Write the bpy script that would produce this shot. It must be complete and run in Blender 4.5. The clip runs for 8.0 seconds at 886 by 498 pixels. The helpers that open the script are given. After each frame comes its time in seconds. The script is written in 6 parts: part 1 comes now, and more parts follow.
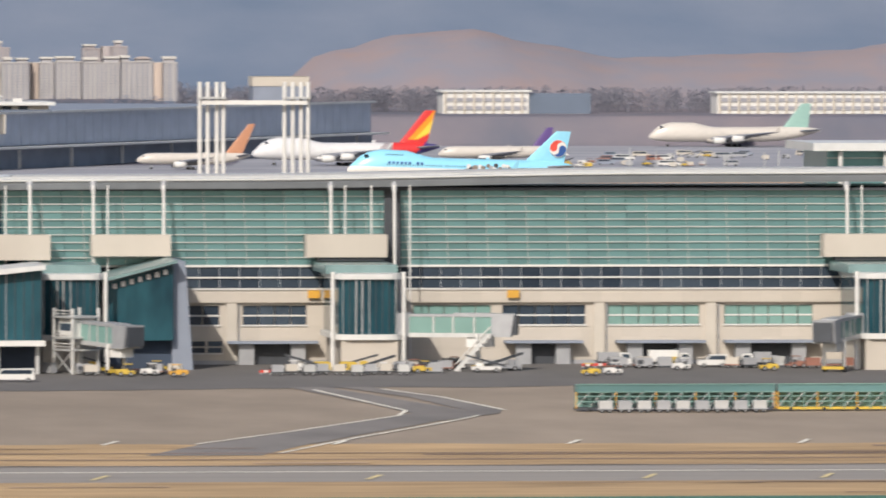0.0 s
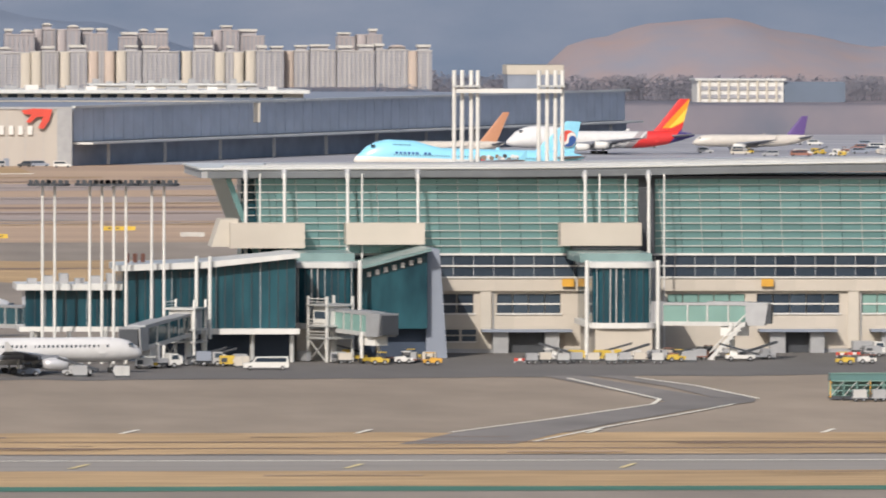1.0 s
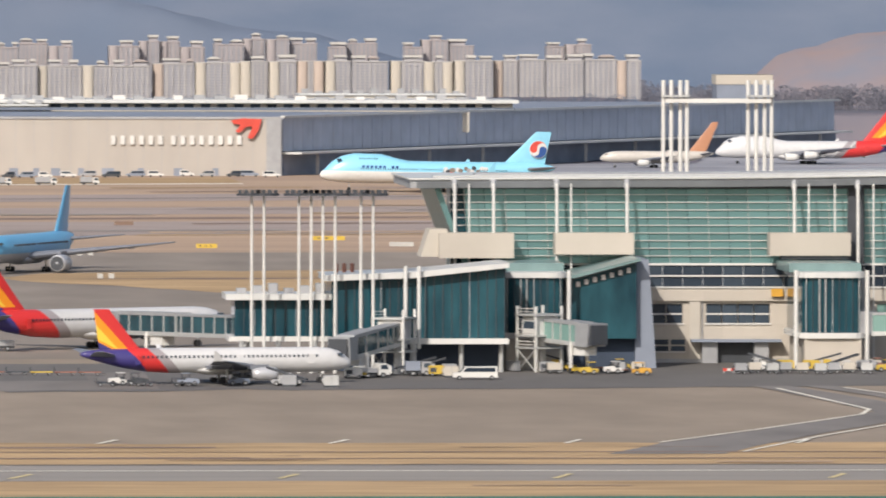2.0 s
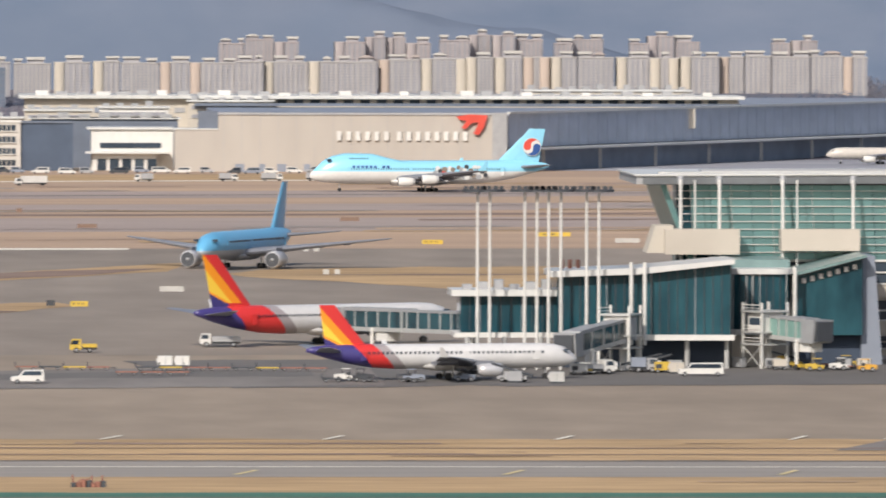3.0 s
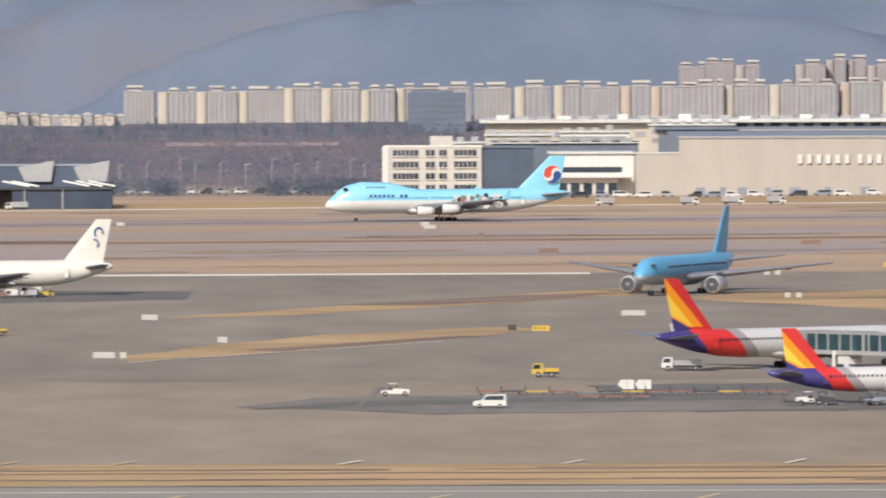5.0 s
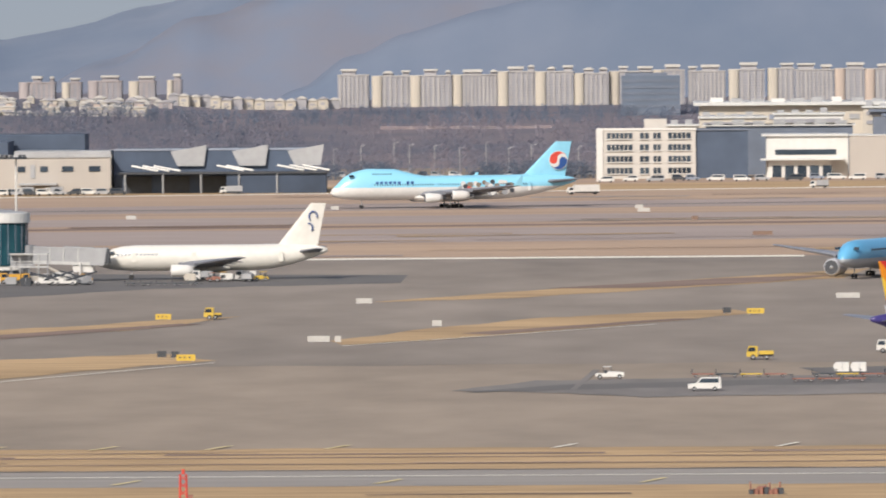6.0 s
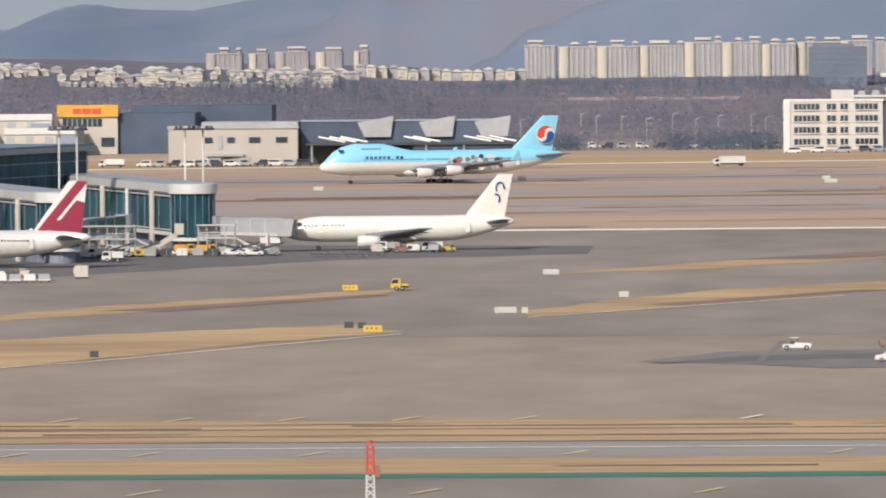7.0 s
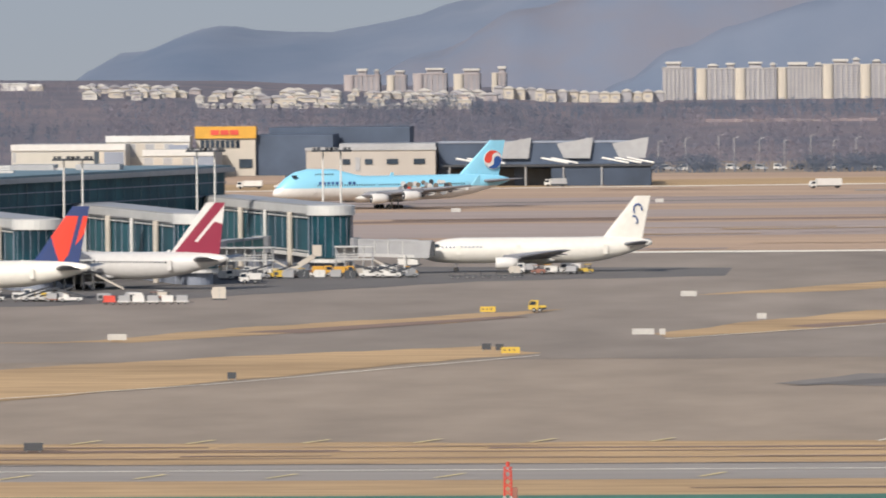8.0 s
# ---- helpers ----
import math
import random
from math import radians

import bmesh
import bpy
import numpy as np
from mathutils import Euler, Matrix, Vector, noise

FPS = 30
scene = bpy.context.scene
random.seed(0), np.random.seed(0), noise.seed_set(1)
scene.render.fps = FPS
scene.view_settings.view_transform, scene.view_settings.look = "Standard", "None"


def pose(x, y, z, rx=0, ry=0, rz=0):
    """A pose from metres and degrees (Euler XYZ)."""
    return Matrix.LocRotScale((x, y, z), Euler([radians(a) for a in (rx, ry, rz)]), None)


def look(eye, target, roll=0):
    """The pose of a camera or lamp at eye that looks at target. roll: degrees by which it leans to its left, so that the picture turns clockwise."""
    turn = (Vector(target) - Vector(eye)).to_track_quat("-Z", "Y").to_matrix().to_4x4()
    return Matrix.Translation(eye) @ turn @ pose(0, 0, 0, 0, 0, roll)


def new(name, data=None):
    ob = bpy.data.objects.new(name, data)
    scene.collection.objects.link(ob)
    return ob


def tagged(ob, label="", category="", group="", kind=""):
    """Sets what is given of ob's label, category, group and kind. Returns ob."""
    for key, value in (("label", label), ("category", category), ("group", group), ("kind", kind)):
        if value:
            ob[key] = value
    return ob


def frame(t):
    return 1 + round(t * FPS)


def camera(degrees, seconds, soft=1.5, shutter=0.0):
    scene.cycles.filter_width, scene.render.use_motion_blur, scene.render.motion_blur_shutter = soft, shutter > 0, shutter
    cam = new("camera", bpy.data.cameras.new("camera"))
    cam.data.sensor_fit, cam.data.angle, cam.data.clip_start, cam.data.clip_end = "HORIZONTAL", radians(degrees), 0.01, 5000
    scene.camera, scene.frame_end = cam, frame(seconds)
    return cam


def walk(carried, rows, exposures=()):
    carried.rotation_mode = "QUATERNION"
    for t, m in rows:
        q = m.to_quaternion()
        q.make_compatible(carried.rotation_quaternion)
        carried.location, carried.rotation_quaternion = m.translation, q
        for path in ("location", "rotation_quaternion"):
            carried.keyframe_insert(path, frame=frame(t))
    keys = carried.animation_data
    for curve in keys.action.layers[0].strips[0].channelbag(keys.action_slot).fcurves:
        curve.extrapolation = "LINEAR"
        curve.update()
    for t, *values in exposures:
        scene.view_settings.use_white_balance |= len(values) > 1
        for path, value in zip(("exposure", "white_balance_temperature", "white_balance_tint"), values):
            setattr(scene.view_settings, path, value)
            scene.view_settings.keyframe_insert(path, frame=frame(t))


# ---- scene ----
cam = camera(4.988, 8.0, soft=1.8, shutter=0.3)
EYE = (0.0, 0.0, 62.7)
# seconds, tilt, lean, turn: a camera that stands on a hill and pans to its left
PATH = [
    (0.0, 88.5499, -0.0919, -6.366), (0.5, 88.5277, -0.0542, -5.542), (1.0, 88.4818, -0.1226, -4.933),
    (1.2, 88.4501, -0.1087, -4.729), (2.3, 88.5548, -0.1391, -3.409), (2.5, 88.5193, -0.1574, -3.195),
    (3.0, 88.5107, -0.1377, -2.482), (3.5, 88.4690, -0.2001, -1.836), (4.0, 88.4987, -0.1967, -1.244),
    (4.5, 88.6580, -0.0666, -0.573), (5.0, 88.6464, 0.2211, 0.108), (5.2, 88.6629, 0.2919, 0.397),
    (6.3, 88.4744, 0.4278, 1.611), (6.5, 88.4232, 0.4390, 1.823), (7.0, 88.4020, 0.4314, 2.364),
    (7.5, 88.4991, 0.3906, 2.668), (8.0, 88.5296, 0.4252, 3.140),
]
walk(cam, [(t, pose(*EYE, a, b, c)) for t, a, b, c in PATH], exposures=[(0.0, 0.18), (8.0, 0.18)])

# ---- light: low winter sun from behind the camera's left shoulder, hazy sky ----
world = bpy.data.worlds.new("sky")
scene.world = world
world.use_nodes = True
wn = world.node_tree.nodes
sky = wn.new("ShaderNodeTexSky")
sky.sky_type, sky.sun_disc = "NISHITA", False
sky.sun_elevation, sky.sun_rotation = radians(35), radians(205)
sky.air_density, sky.dust_density = 1.0, 2.5
world.node_tree.links.new(sky.outputs[0], wn["Background"].inputs[0])
wn["Background"].inputs[1].default_value = 0.11
sun = new("sun", bpy.data.lights.new("sun", "SUN"))
sun.data.energy, sun.data.angle, sun.data.color = 3.6, radians(0.6), (1.0, 0.93, 0.84)
sun.matrix_world = look((0, 0, 0), (math.sin(radians(25)) * 0.819, math.cos(radians(25)) * 0.819, -0.574))


# ---- materials ----
def material(name, col, rough=0.6, metal=0.0, grain=0.5, amount=0.12, stain=0.03, bump=0.0, stretch=(1, 1, 1), trans=0.0, col2=None, piece=0.0):
    """Paint, metal, concrete or soil: a colour that varies at two scales. grain and stain are noise scales per metre."""
    m = bpy.data.materials.new(name)
    m.use_nodes = True
    nt = m.node_tree
    b = nt.nodes["Principled BSDF"]
    b.inputs["Roughness"].default_value, b.inputs["Metallic"].default_value = rough, metal
    if trans:
        b.inputs["Transmission Weight"].default_value = trans
    tc = nt.nodes.new("ShaderNodeTexCoord")
    mp = nt.nodes.new("ShaderNodeMapping")
    mp.inputs["Scale"].default_value = stretch
    nt.links.new(tc.outputs["Object"], mp.inputs[0])
    n1, n2 = nt.nodes.new("ShaderNodeTexNoise"), nt.nodes.new("ShaderNodeTexNoise")
    for n, s in ((n1, grain), (n2, stain)):
        n.inputs["Scale"].default_value, n.inputs["Detail"].default_value = s, 4
        nt.links.new(mp.outputs[0], n.inputs["Vector"])
    add = nt.nodes.new("ShaderNodeMath")
    add.operation = "ADD"
    nt.links.new(n1.outputs[0], add.inputs[0])
    nt.links.new(n2.outputs[0], add.inputs[1])
    rng = nt.nodes.new("ShaderNodeMapRange")
    rng.inputs[1].default_value, rng.inputs[2].default_value = 0.7, 1.3
    nt.links.new(add.outputs[0], rng.inputs[0])
    if piece:
        # each pane or panel a little lighter or darker
        info, mad = nt.nodes.new("ShaderNodeObjectInfo"), nt.nodes.new("ShaderNodeMath")
        mad.operation = "MULTIPLY_ADD"
        mad.inputs[1].default_value = piece
        nt.links.new(info.outputs["Random"], mad.inputs[0])
        nt.links.new(add.outputs[0], mad.inputs[2])
        nt.links.new(mad.outputs[0], rng.inputs[0])
        rng.inputs[1].default_value, rng.inputs[2].default_value = 0.7 + piece * 0.3, 1.3 + piece * 0.7
    mix = nt.nodes.new("ShaderNodeMix")
    mix.data_type = "RGBA"
    lo = [c * (1 - amount) for c in col]
    hi = col2 if col2 else [min(1, c * (1 + amount)) for c in col]
    mix.inputs[6].default_value, mix.inputs[7].default_value = (*lo, 1), (*hi, 1)
    nt.links.new(rng.outputs[0], mix.inputs[0])
    nt.links.new(mix.outputs[2], b.inputs["Base Color"])
    if bump:
        bp = nt.nodes.new("ShaderNodeBump")
        bp.inputs["Distance"].default_value = bump
        nt.links.new(n1.outputs[0], bp.inputs["Height"])
        nt.links.new(bp.outputs[0], b.inputs["Normal"])
    return m


def plane_value(nt, sep, a, b, c):
    """Node socket for a*x + b*z + c."""
    def op(kind, p, q):
        n = nt.nodes.new("ShaderNodeMath")
        n.operation = kind
        for k, v in enumerate((p, q)):
            if isinstance(v, (int, float)):
                n.inputs[k].default_value = v
            else:
                nt.links.new(v, n.inputs[k])
        return n.outputs[0]
    return op("ADD", op("ADD", op("MULTIPLY", sep.outputs[0], a), op("MULTIPLY", sep.outputs[2], b)), c)


def livery(name, base, fields, rough=0.3):
    """Aircraft paint: base colour, then fields of colour over it. A field: colour, and lists (a, b, c): where all a*x + b*z + c > 0."""
    m = material(name, base, rough, 0, 0.8, 0.05, 0.1)
    nt = m.node_tree
    bsdf = nt.nodes["Principled BSDF"]
    last = bsdf.inputs["Base Color"].links[0].from_socket
    tc = nt.nodes.new("ShaderNodeTexCoord")
    sep = nt.nodes.new("ShaderNodeSeparateXYZ")
    nt.links.new(tc.outputs["Object"], sep.inputs[0])
    for col, *tests in fields:
        fac = None
        for a, b, c in tests:
            g = nt.nodes.new("ShaderNodeMath")
            g.operation = "GREATER_THAN"
            g.inputs[1].default_value = 0
            nt.links.new(plane_value(nt, sep, a, b, c), g.inputs[0])
            if fac is None:
                fac = g.outputs[0]
            else:
                k = nt.nodes.new("ShaderNodeMath")
                k.operation = "MULTIPLY"
                nt.links.new(fac, k.inputs[0])
                nt.links.new(g.outputs[0], k.inputs[1])
                fac = k.outputs[0]
        mix = nt.nodes.new("ShaderNodeMix")
        mix.data_type = "RGBA"
        mix.inputs[7].default_value = (*col, 1)
        nt.links.new(fac, mix.inputs[0])
        nt.links.new(last, mix.inputs[6])
        last = mix.outputs[2]
    nt.links.new(last, bsdf.inputs["Base Color"])
    return m


CONCRETE = material("apron_concrete", (0.272, 0.216, 0.164), 0.9, 0, 0.07, 0.19, 0.007, 0, (1, 0.35, 1))
ASPHALT = material("grey_asphalt", (0.232, 0.192, 0.158), 0.9, 0, 0.05, 0.24, 0.006, 0, (1, 0.3, 1))
DARK_ASPHALT = material("dark_asphalt", (0.125, 0.115, 0.108), 0.9, 0, 0.1, 0.12, 0.02, 0, (1, 0.4, 1))
# far pavement: bluish haze is part of this grey
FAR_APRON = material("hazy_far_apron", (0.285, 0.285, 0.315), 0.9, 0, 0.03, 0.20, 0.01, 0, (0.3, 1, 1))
LANE = material("worn_lane_asphalt", (0.185, 0.165, 0.152), 0.9, 0, 0.1, 0.22, 0.03, 0, (1, 0.3, 1))
RUNWAY = material("worn_runway", (0.312, 0.250, 0.222), 0.9, 0, 0.06, 0.12, 0.008, 0, (0.4, 1, 1))
TAXI_GREY = material("pale_taxiway", (0.268, 0.240, 0.214), 0.85, 0, 0.08, 0.10, 0.02, 0, (0.2, 2.2, 1))
GRASS = material("dry_grass", (0.40, 0.262, 0.132), 1.0, 0, 0.22, 0.36, 0.02, 0, (0.22, 0.9, 1), 0, (0.50, 0.338, 0.178))
FAR_GRASS = material("brown_grass", (0.365, 0.257, 0.192), 1.0, 0, 0.02, 0.16, 0.006, 0, (0.3, 2.5, 1), 0, (0.45, 0.315, 0.210))
SOIL = material("dark_bare_soil", (0.20, 0.135, 0.105), 1.0, 0, 0.1, 0.2, 0.02, 0, (0.3, 2, 1))
GREEN = material("green_painted_shoulder", (0.050, 0.150, 0.105), 0.8, 0, 0.2, 0.15, 0.03)
WHITE_LINE = material("white_marking", (0.75, 0.70, 0.60), 0.8, 0, 0.4, 0.12, 0.05)
YELLOW_LINE = material("yellow_marking", (0.62, 0.50, 0.26), 0.8, 0, 0.4, 0.12, 0.05)
RUBBER = material("tyre_marks", (0.13, 0.11, 0.105), 0.9, 0, 0.1, 0.2, 0.02, 0, (0.2, 2, 1))
WHITE = material("white_paint", (0.60, 0.59, 0.57), 0.45, 0, 0.5, 0.06, 0.05)
ROOF_WHITE = material("white_metal_roof", (0.56, 0.56, 0.55), 0.4, 0.1, 0.4, 0.08, 0.05)
CREAM = material("cream_wall_panel", (0.47, 0.43, 0.375), 0.8, 0, 0.3, 0.06, 0.04)
LINK_ROOF = material("grey_green_glass_roof", (0.155, 0.235, 0.235), 0.3, 0, 0.3, 0.2, 0.1)
FASCIA = material("dark_grey_fascia", (0.125, 0.135, 0.145), 0.6, 0.1, 0.3, 0.15, 0.05)
# navy with haze mixed in, and shade where it covers right-hand sides
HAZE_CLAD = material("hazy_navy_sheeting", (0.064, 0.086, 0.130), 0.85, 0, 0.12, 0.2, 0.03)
BEIGE = material("beige_cladding", (0.455, 0.410, 0.356), 0.8, 0, 0.2, 0.07, 0.03, 0, (1, 1, 1), 0, None, 0.4)
GREY = material("grey_metal", (0.34, 0.345, 0.36), 0.5, 0.3, 0.5, 0.1, 0.05)
STEEL = material("galvanised_steel", (0.48, 0.48, 0.475), 0.45, 0.35, 0.8, 0.08, 0.1)
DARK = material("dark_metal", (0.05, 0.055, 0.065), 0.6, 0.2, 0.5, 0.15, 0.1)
# slate and navy below are lightened in base colour for haze
SLATE = material("slate_cladding", (0.222, 0.25, 0.31), 0.6, 0.1, 0.15, 0.12, 0.03)
DOOR_BLUE = material("grey_blue_doors", (0.20, 0.235, 0.31), 0.6, 0.0, 0.15, 0.18, 0.03)
NAVY = material("dark_blue_cladding", (0.125, 0.148, 0.195), 0.55, 0.1, 0.15, 0.15, 0.03)
# navy of the lean-to, also painted shade for the undercrofts
CLAD_SHADE = material("navy_sheeting_and_shade", (0.040, 0.056, 0.088), 0.85, 0.0, 0.12, 0.2, 0.03)
HANGAR = material("pale_grey_beige_sheeting", (0.395, 0.362, 0.330), 0.8, 0, 0.15, 0.06, 0.02, 0, (1, 1, 0.3))
# hangar side panels: slate made paler, the haze is part of the paint
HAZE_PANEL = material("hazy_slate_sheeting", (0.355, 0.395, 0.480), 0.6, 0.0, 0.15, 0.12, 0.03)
OFFICE = material("off_white_render", (0.49, 0.465, 0.435), 0.8, 0, 0.25, 0.07, 0.04)
WING_GLASS = material("blue_teal_wing_glazing", (0.030, 0.080, 0.120), 0.5, 0.0, 0.12, 0.45, 0.03, 0, (1, 1, 0.5), 0, (0.045, 0.135, 0.165))
WING_GLASS.node_tree.nodes["Principled BSDF"].inputs["Specular IOR Level"].default_value = 0.15
WING_ROOF = material("teal_grey_roof_sheet", (0.125, 0.190, 0.225), 0.6, 0.0, 0.1, 0.15, 0.02)
TEAL_GLASS = material("green_tinted_glazing", (0.148, 0.282, 0.290), 0.28, 0.5, 0.06, 0.20, 0.02, 0, (1, 1, 2), 0, None, 0.6)
# stretched noise in the glass colour imitates patchy reflections
DEEP_GLASS = material("deep_teal_glazing", (0.010, 0.048, 0.076), 0.10, 0.0, 0.30, 0.5, 0.10, 0, (1, 1, 0.35), 0, (0.024, 0.088, 0.112))
DEEP_GLASS.node_tree.nodes["Principled BSDF"].inputs["Specular IOR Level"].default_value = 0.35
WINDOW = material("dark_window_glass", (0.03, 0.045, 0.07), 0.12, 0.0, 0.2, 0.4, 0.08, 0, (1, 1, 1), 0, (0.055, 0.075, 0.10), 0.7)
WINDOW.node_tree.nodes["Principled BSDF"].inputs["Specular IOR Level"].default_value = 0.25
PALE_GLASS = material("pale_green_glass", (0.17, 0.29, 0.265), 0.2, 0.0, 0.2, 0.1, 0.05)
ORANGE = material("amber_paint", (0.56, 0.30, 0.04), 0.5, 0, 0.5, 0.1, 0.1)
YELLOW = material("yellow_paint", (0.52, 0.36, 0.05), 0.5, 0, 0.5, 0.1, 0.1)
RED = material("red_paint", (0.55, 0.06, 0.04), 0.5, 0, 0.5, 0.1, 0.1)
BROWN = material("rust_brown_paint", (0.25, 0.11, 0.08), 0.7, 0, 0.5, 0.15, 0.1)
BLUE = material("dark_blue_paint", (0.02, 0.07, 0.24), 0.4, 0, 0.5, 0.1, 0.1)
TYRE = material("black_rubber", (0.025, 0.025, 0.027), 0.85, 0, 2, 0.15, 0.3)
ENGINE_GREY = material("engine_nacelle", (0.50, 0.50, 0.52), 0.35, 0.3, 0.8, 0.08, 0.2)
# wing grey set darker than the paint to include underside shade
WING_SHADED = material("shaded_wing_grey", (0.19, 0.20, 0.23), 0.4, 0.1, 0.4, 0.08, 0.1)
APT_CREAM = material("sunlit_apartment_cream", (0.475, 0.430, 0.368), 0.9, 0, 0.05, 0.07, 0.02)
APT_PEACH = material("peach_apartment_paint", (0.455, 0.372, 0.318), 0.9, 0, 0.05, 0.09, 0.02)
# flats and their windows are washed out: haze is painted into these tones
APT_FAR = material("hazed_pinkish_apartment", (0.350, 0.312, 0.312), 0.9, 0, 0.1, 0.12, 0.03)
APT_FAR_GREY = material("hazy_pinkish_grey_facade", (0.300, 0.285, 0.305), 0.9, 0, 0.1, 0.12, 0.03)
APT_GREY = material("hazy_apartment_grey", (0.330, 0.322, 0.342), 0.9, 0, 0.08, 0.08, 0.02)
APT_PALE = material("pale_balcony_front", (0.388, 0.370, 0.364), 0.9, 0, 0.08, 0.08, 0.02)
APT_WINDOW = material("hazed_window_row", (0.275, 0.276, 0.306), 0.5, 0, 0.1, 0.12, 0.03)
APT_ROOF = material("terracotta_roof", (0.39, 0.335, 0.315), 0.9, 0, 0.1, 0.1, 0.03)
APT_CAP = material("pale_roof_cap", (0.47, 0.45, 0.425), 0.8, 0, 0.2, 0.1, 0.05)
# office blue dulled in the base colour to look hazy
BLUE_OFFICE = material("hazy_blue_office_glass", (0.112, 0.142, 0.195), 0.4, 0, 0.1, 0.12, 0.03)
# trees and rise: distance haze put into the colour as a blue-grey tint
WOOD_TREES = material("hazed_bare_trees", (0.245, 0.262, 0.335), 1.0, 0, 0.03, 0.16, 0.008, 0, (1, 1, 1), 0, (0.350, 0.305, 0.335))
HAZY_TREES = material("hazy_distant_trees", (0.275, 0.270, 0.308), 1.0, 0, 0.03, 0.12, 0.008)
PINE_TREES = material("hazed_evergreens", (0.172, 0.204, 0.266), 1.0, 0, 0.05, 0.22, 0.008)
for m in (WOOD_TREES, PINE_TREES, HAZY_TREES):
    nt = m.node_tree
    tr, sh = nt.nodes.new("ShaderNodeBsdfTranslucent"), nt.nodes.new("ShaderNodeMixShader")
    sh.inputs[0].default_value = 0.5
    bs = nt.nodes["Principled BSDF"]
    nt.links.new(bs.inputs["Base Color"].links[0].from_socket, tr.inputs[0])
    nt.links.new(bs.outputs[0], sh.inputs[1])
    nt.links.new(tr.outputs[0], sh.inputs[2])
    nt.links.new(sh.outputs[0], nt.nodes["Material Output"].inputs[0])
# hill colours carry painted haze: blue-grey mixed over wooded and bare slopes
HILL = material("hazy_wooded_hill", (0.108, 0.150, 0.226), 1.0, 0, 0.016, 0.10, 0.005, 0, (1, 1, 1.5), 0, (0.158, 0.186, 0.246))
HILL_BROWN = material("hazed_reddish_brown", (0.310, 0.232, 0.228), 1.0, 0, 0.04, 0.14, 0.012, 0, (1, 1, 1), 0, (0.195, 0.195, 0.235))
HILL_PINK = material("hazed_bare_pinkish_slope", (0.185, 0.180, 0.216), 1.0, 0, 0.03, 0.14, 0.009, 0, (1, 1, 1), 0, (0.128, 0.160, 0.224))
HILL_DARK = material("hazed_wooded_spur", (0.108, 0.145, 0.214), 1.0, 0, 0.016, 0.10, 0.005, 0, (1, 1, 1.5), 0, (0.142, 0.168, 0.226))


# ---- mesh helpers ----
def mesh_of(name, bm, mat, smooth=False):
    me = bpy.data.meshes.new(name)
    bm.normal_update()
    bm.to_mesh(me)
    bm.free()
    me.materials.append(mat)
    if smooth:
        for p in me.polygons:
            p.use_smooth = True
    return me


def part(name, bm, mat, parent=None, label="", smooth=False, kind=""):
    ob = new(name, mesh_of(name, bm, mat, smooth))
    ob.parent = parent
    return tagged(ob, label, kind=kind)


def thing(name, m, label, category, group="", kind=""):
    ob = new(name)
    ob.matrix_basis = m
    return tagged(ob, label, category, group, kind)


def box(bm, x0, x1, y0, y1, z0, z1):
    v = [bm.verts.new(p) for p in ((x0, y0, z0), (x1, y0, z0), (x1, y1, z0), (x0, y1, z0), (x0, y0, z1), (x1, y0, z1), (x1, y1, z1), (x0, y1, z1))]
    for f in ((3, 2, 1, 0), (4, 5, 6, 7), (0, 1, 5, 4), (1, 2, 6, 5), (2, 3, 7, 6), (3, 0, 4, 7)):
        bm.faces.new([v[k] for k in f])
    return bm


def B(*b):
    """A bmesh of one or more boxes (x0, x1, y0, y1, z0, z1)."""
    bm = bmesh.new()
    for q in b:
        box(bm, *q)
    return bm


def beam(bm, p, q, r, n=8, r2=None):
    """A tube from p to q."""
    p, q = Vector(p), Vector(q)
    m = (q - p).to_track_quat("Z", "Y").to_matrix()
    rings = []
    for c, rad in ((p, r), (q, r if r2 is None else r2)):
        rings.append([bm.verts.new(c + m @ Vector((rad * math.cos(2 * math.pi * k / n), rad * math.sin(2 * math.pi * k / n), 0))) for k in range(n)])
    for k in range(n):
        bm.faces.new((rings[0][k], rings[0][(k + 1) % n], rings[1][(k + 1) % n], rings[1][k]))
    bm.faces.new(rings[0][::-1])
    bm.faces.new(rings[1])
    return bm


def T(*tubes):
    bm = bmesh.new()
    for t in tubes:
        beam(bm, *t)
    return bm


def prism(points, y0, y1):
    """A solid from an outline of (x, z), between two y."""
    bm = bmesh.new()
    a = [bm.verts.new((x, y0, z)) for x, z in points]
    b = [bm.verts.new((x, y1, z)) for x, z in points]
    n = len(a)
    bm.faces.new(a)
    bm.faces.new(b[::-1])
    for k in range(n):
        bm.faces.new((a[k], b[k], b[(k + 1) % n], a[(k + 1) % n]))
    bmesh.ops.recalc_face_normals(bm, faces=bm.faces)
    return bm


def slab(points, z0, z1):
    """A solid from an outline of (x, y), between two heights."""
    bm = bmesh.new()
    a = [bm.verts.new((x, y, z0)) for x, y in points]
    b = [bm.verts.new((x, y, z1)) for x, y in points]
    n = len(a)
    bm.faces.new(a[::-1])
    bm.faces.new(b)
    for k in range(n):
        bm.faces.new((a[k], a[(k + 1) % n], b[(k + 1) % n], b[k]))
    bmesh.ops.recalc_face_normals(bm, faces=bm.faces)
    return bm


# ---- ground ----
def flat(points, z):
    bm = bmesh.new()
    f = bm.faces.new([bm.verts.new((x, y, z)) for x, y in points])
    if f.normal.z < 0 or sum((points[k][0] * points[(k + 1) % len(points)][1] - points[(k + 1) % len(points)][0] * points[k][1]) for k in range(len(points))) < 0:
        f.normal_flip()
    return bm


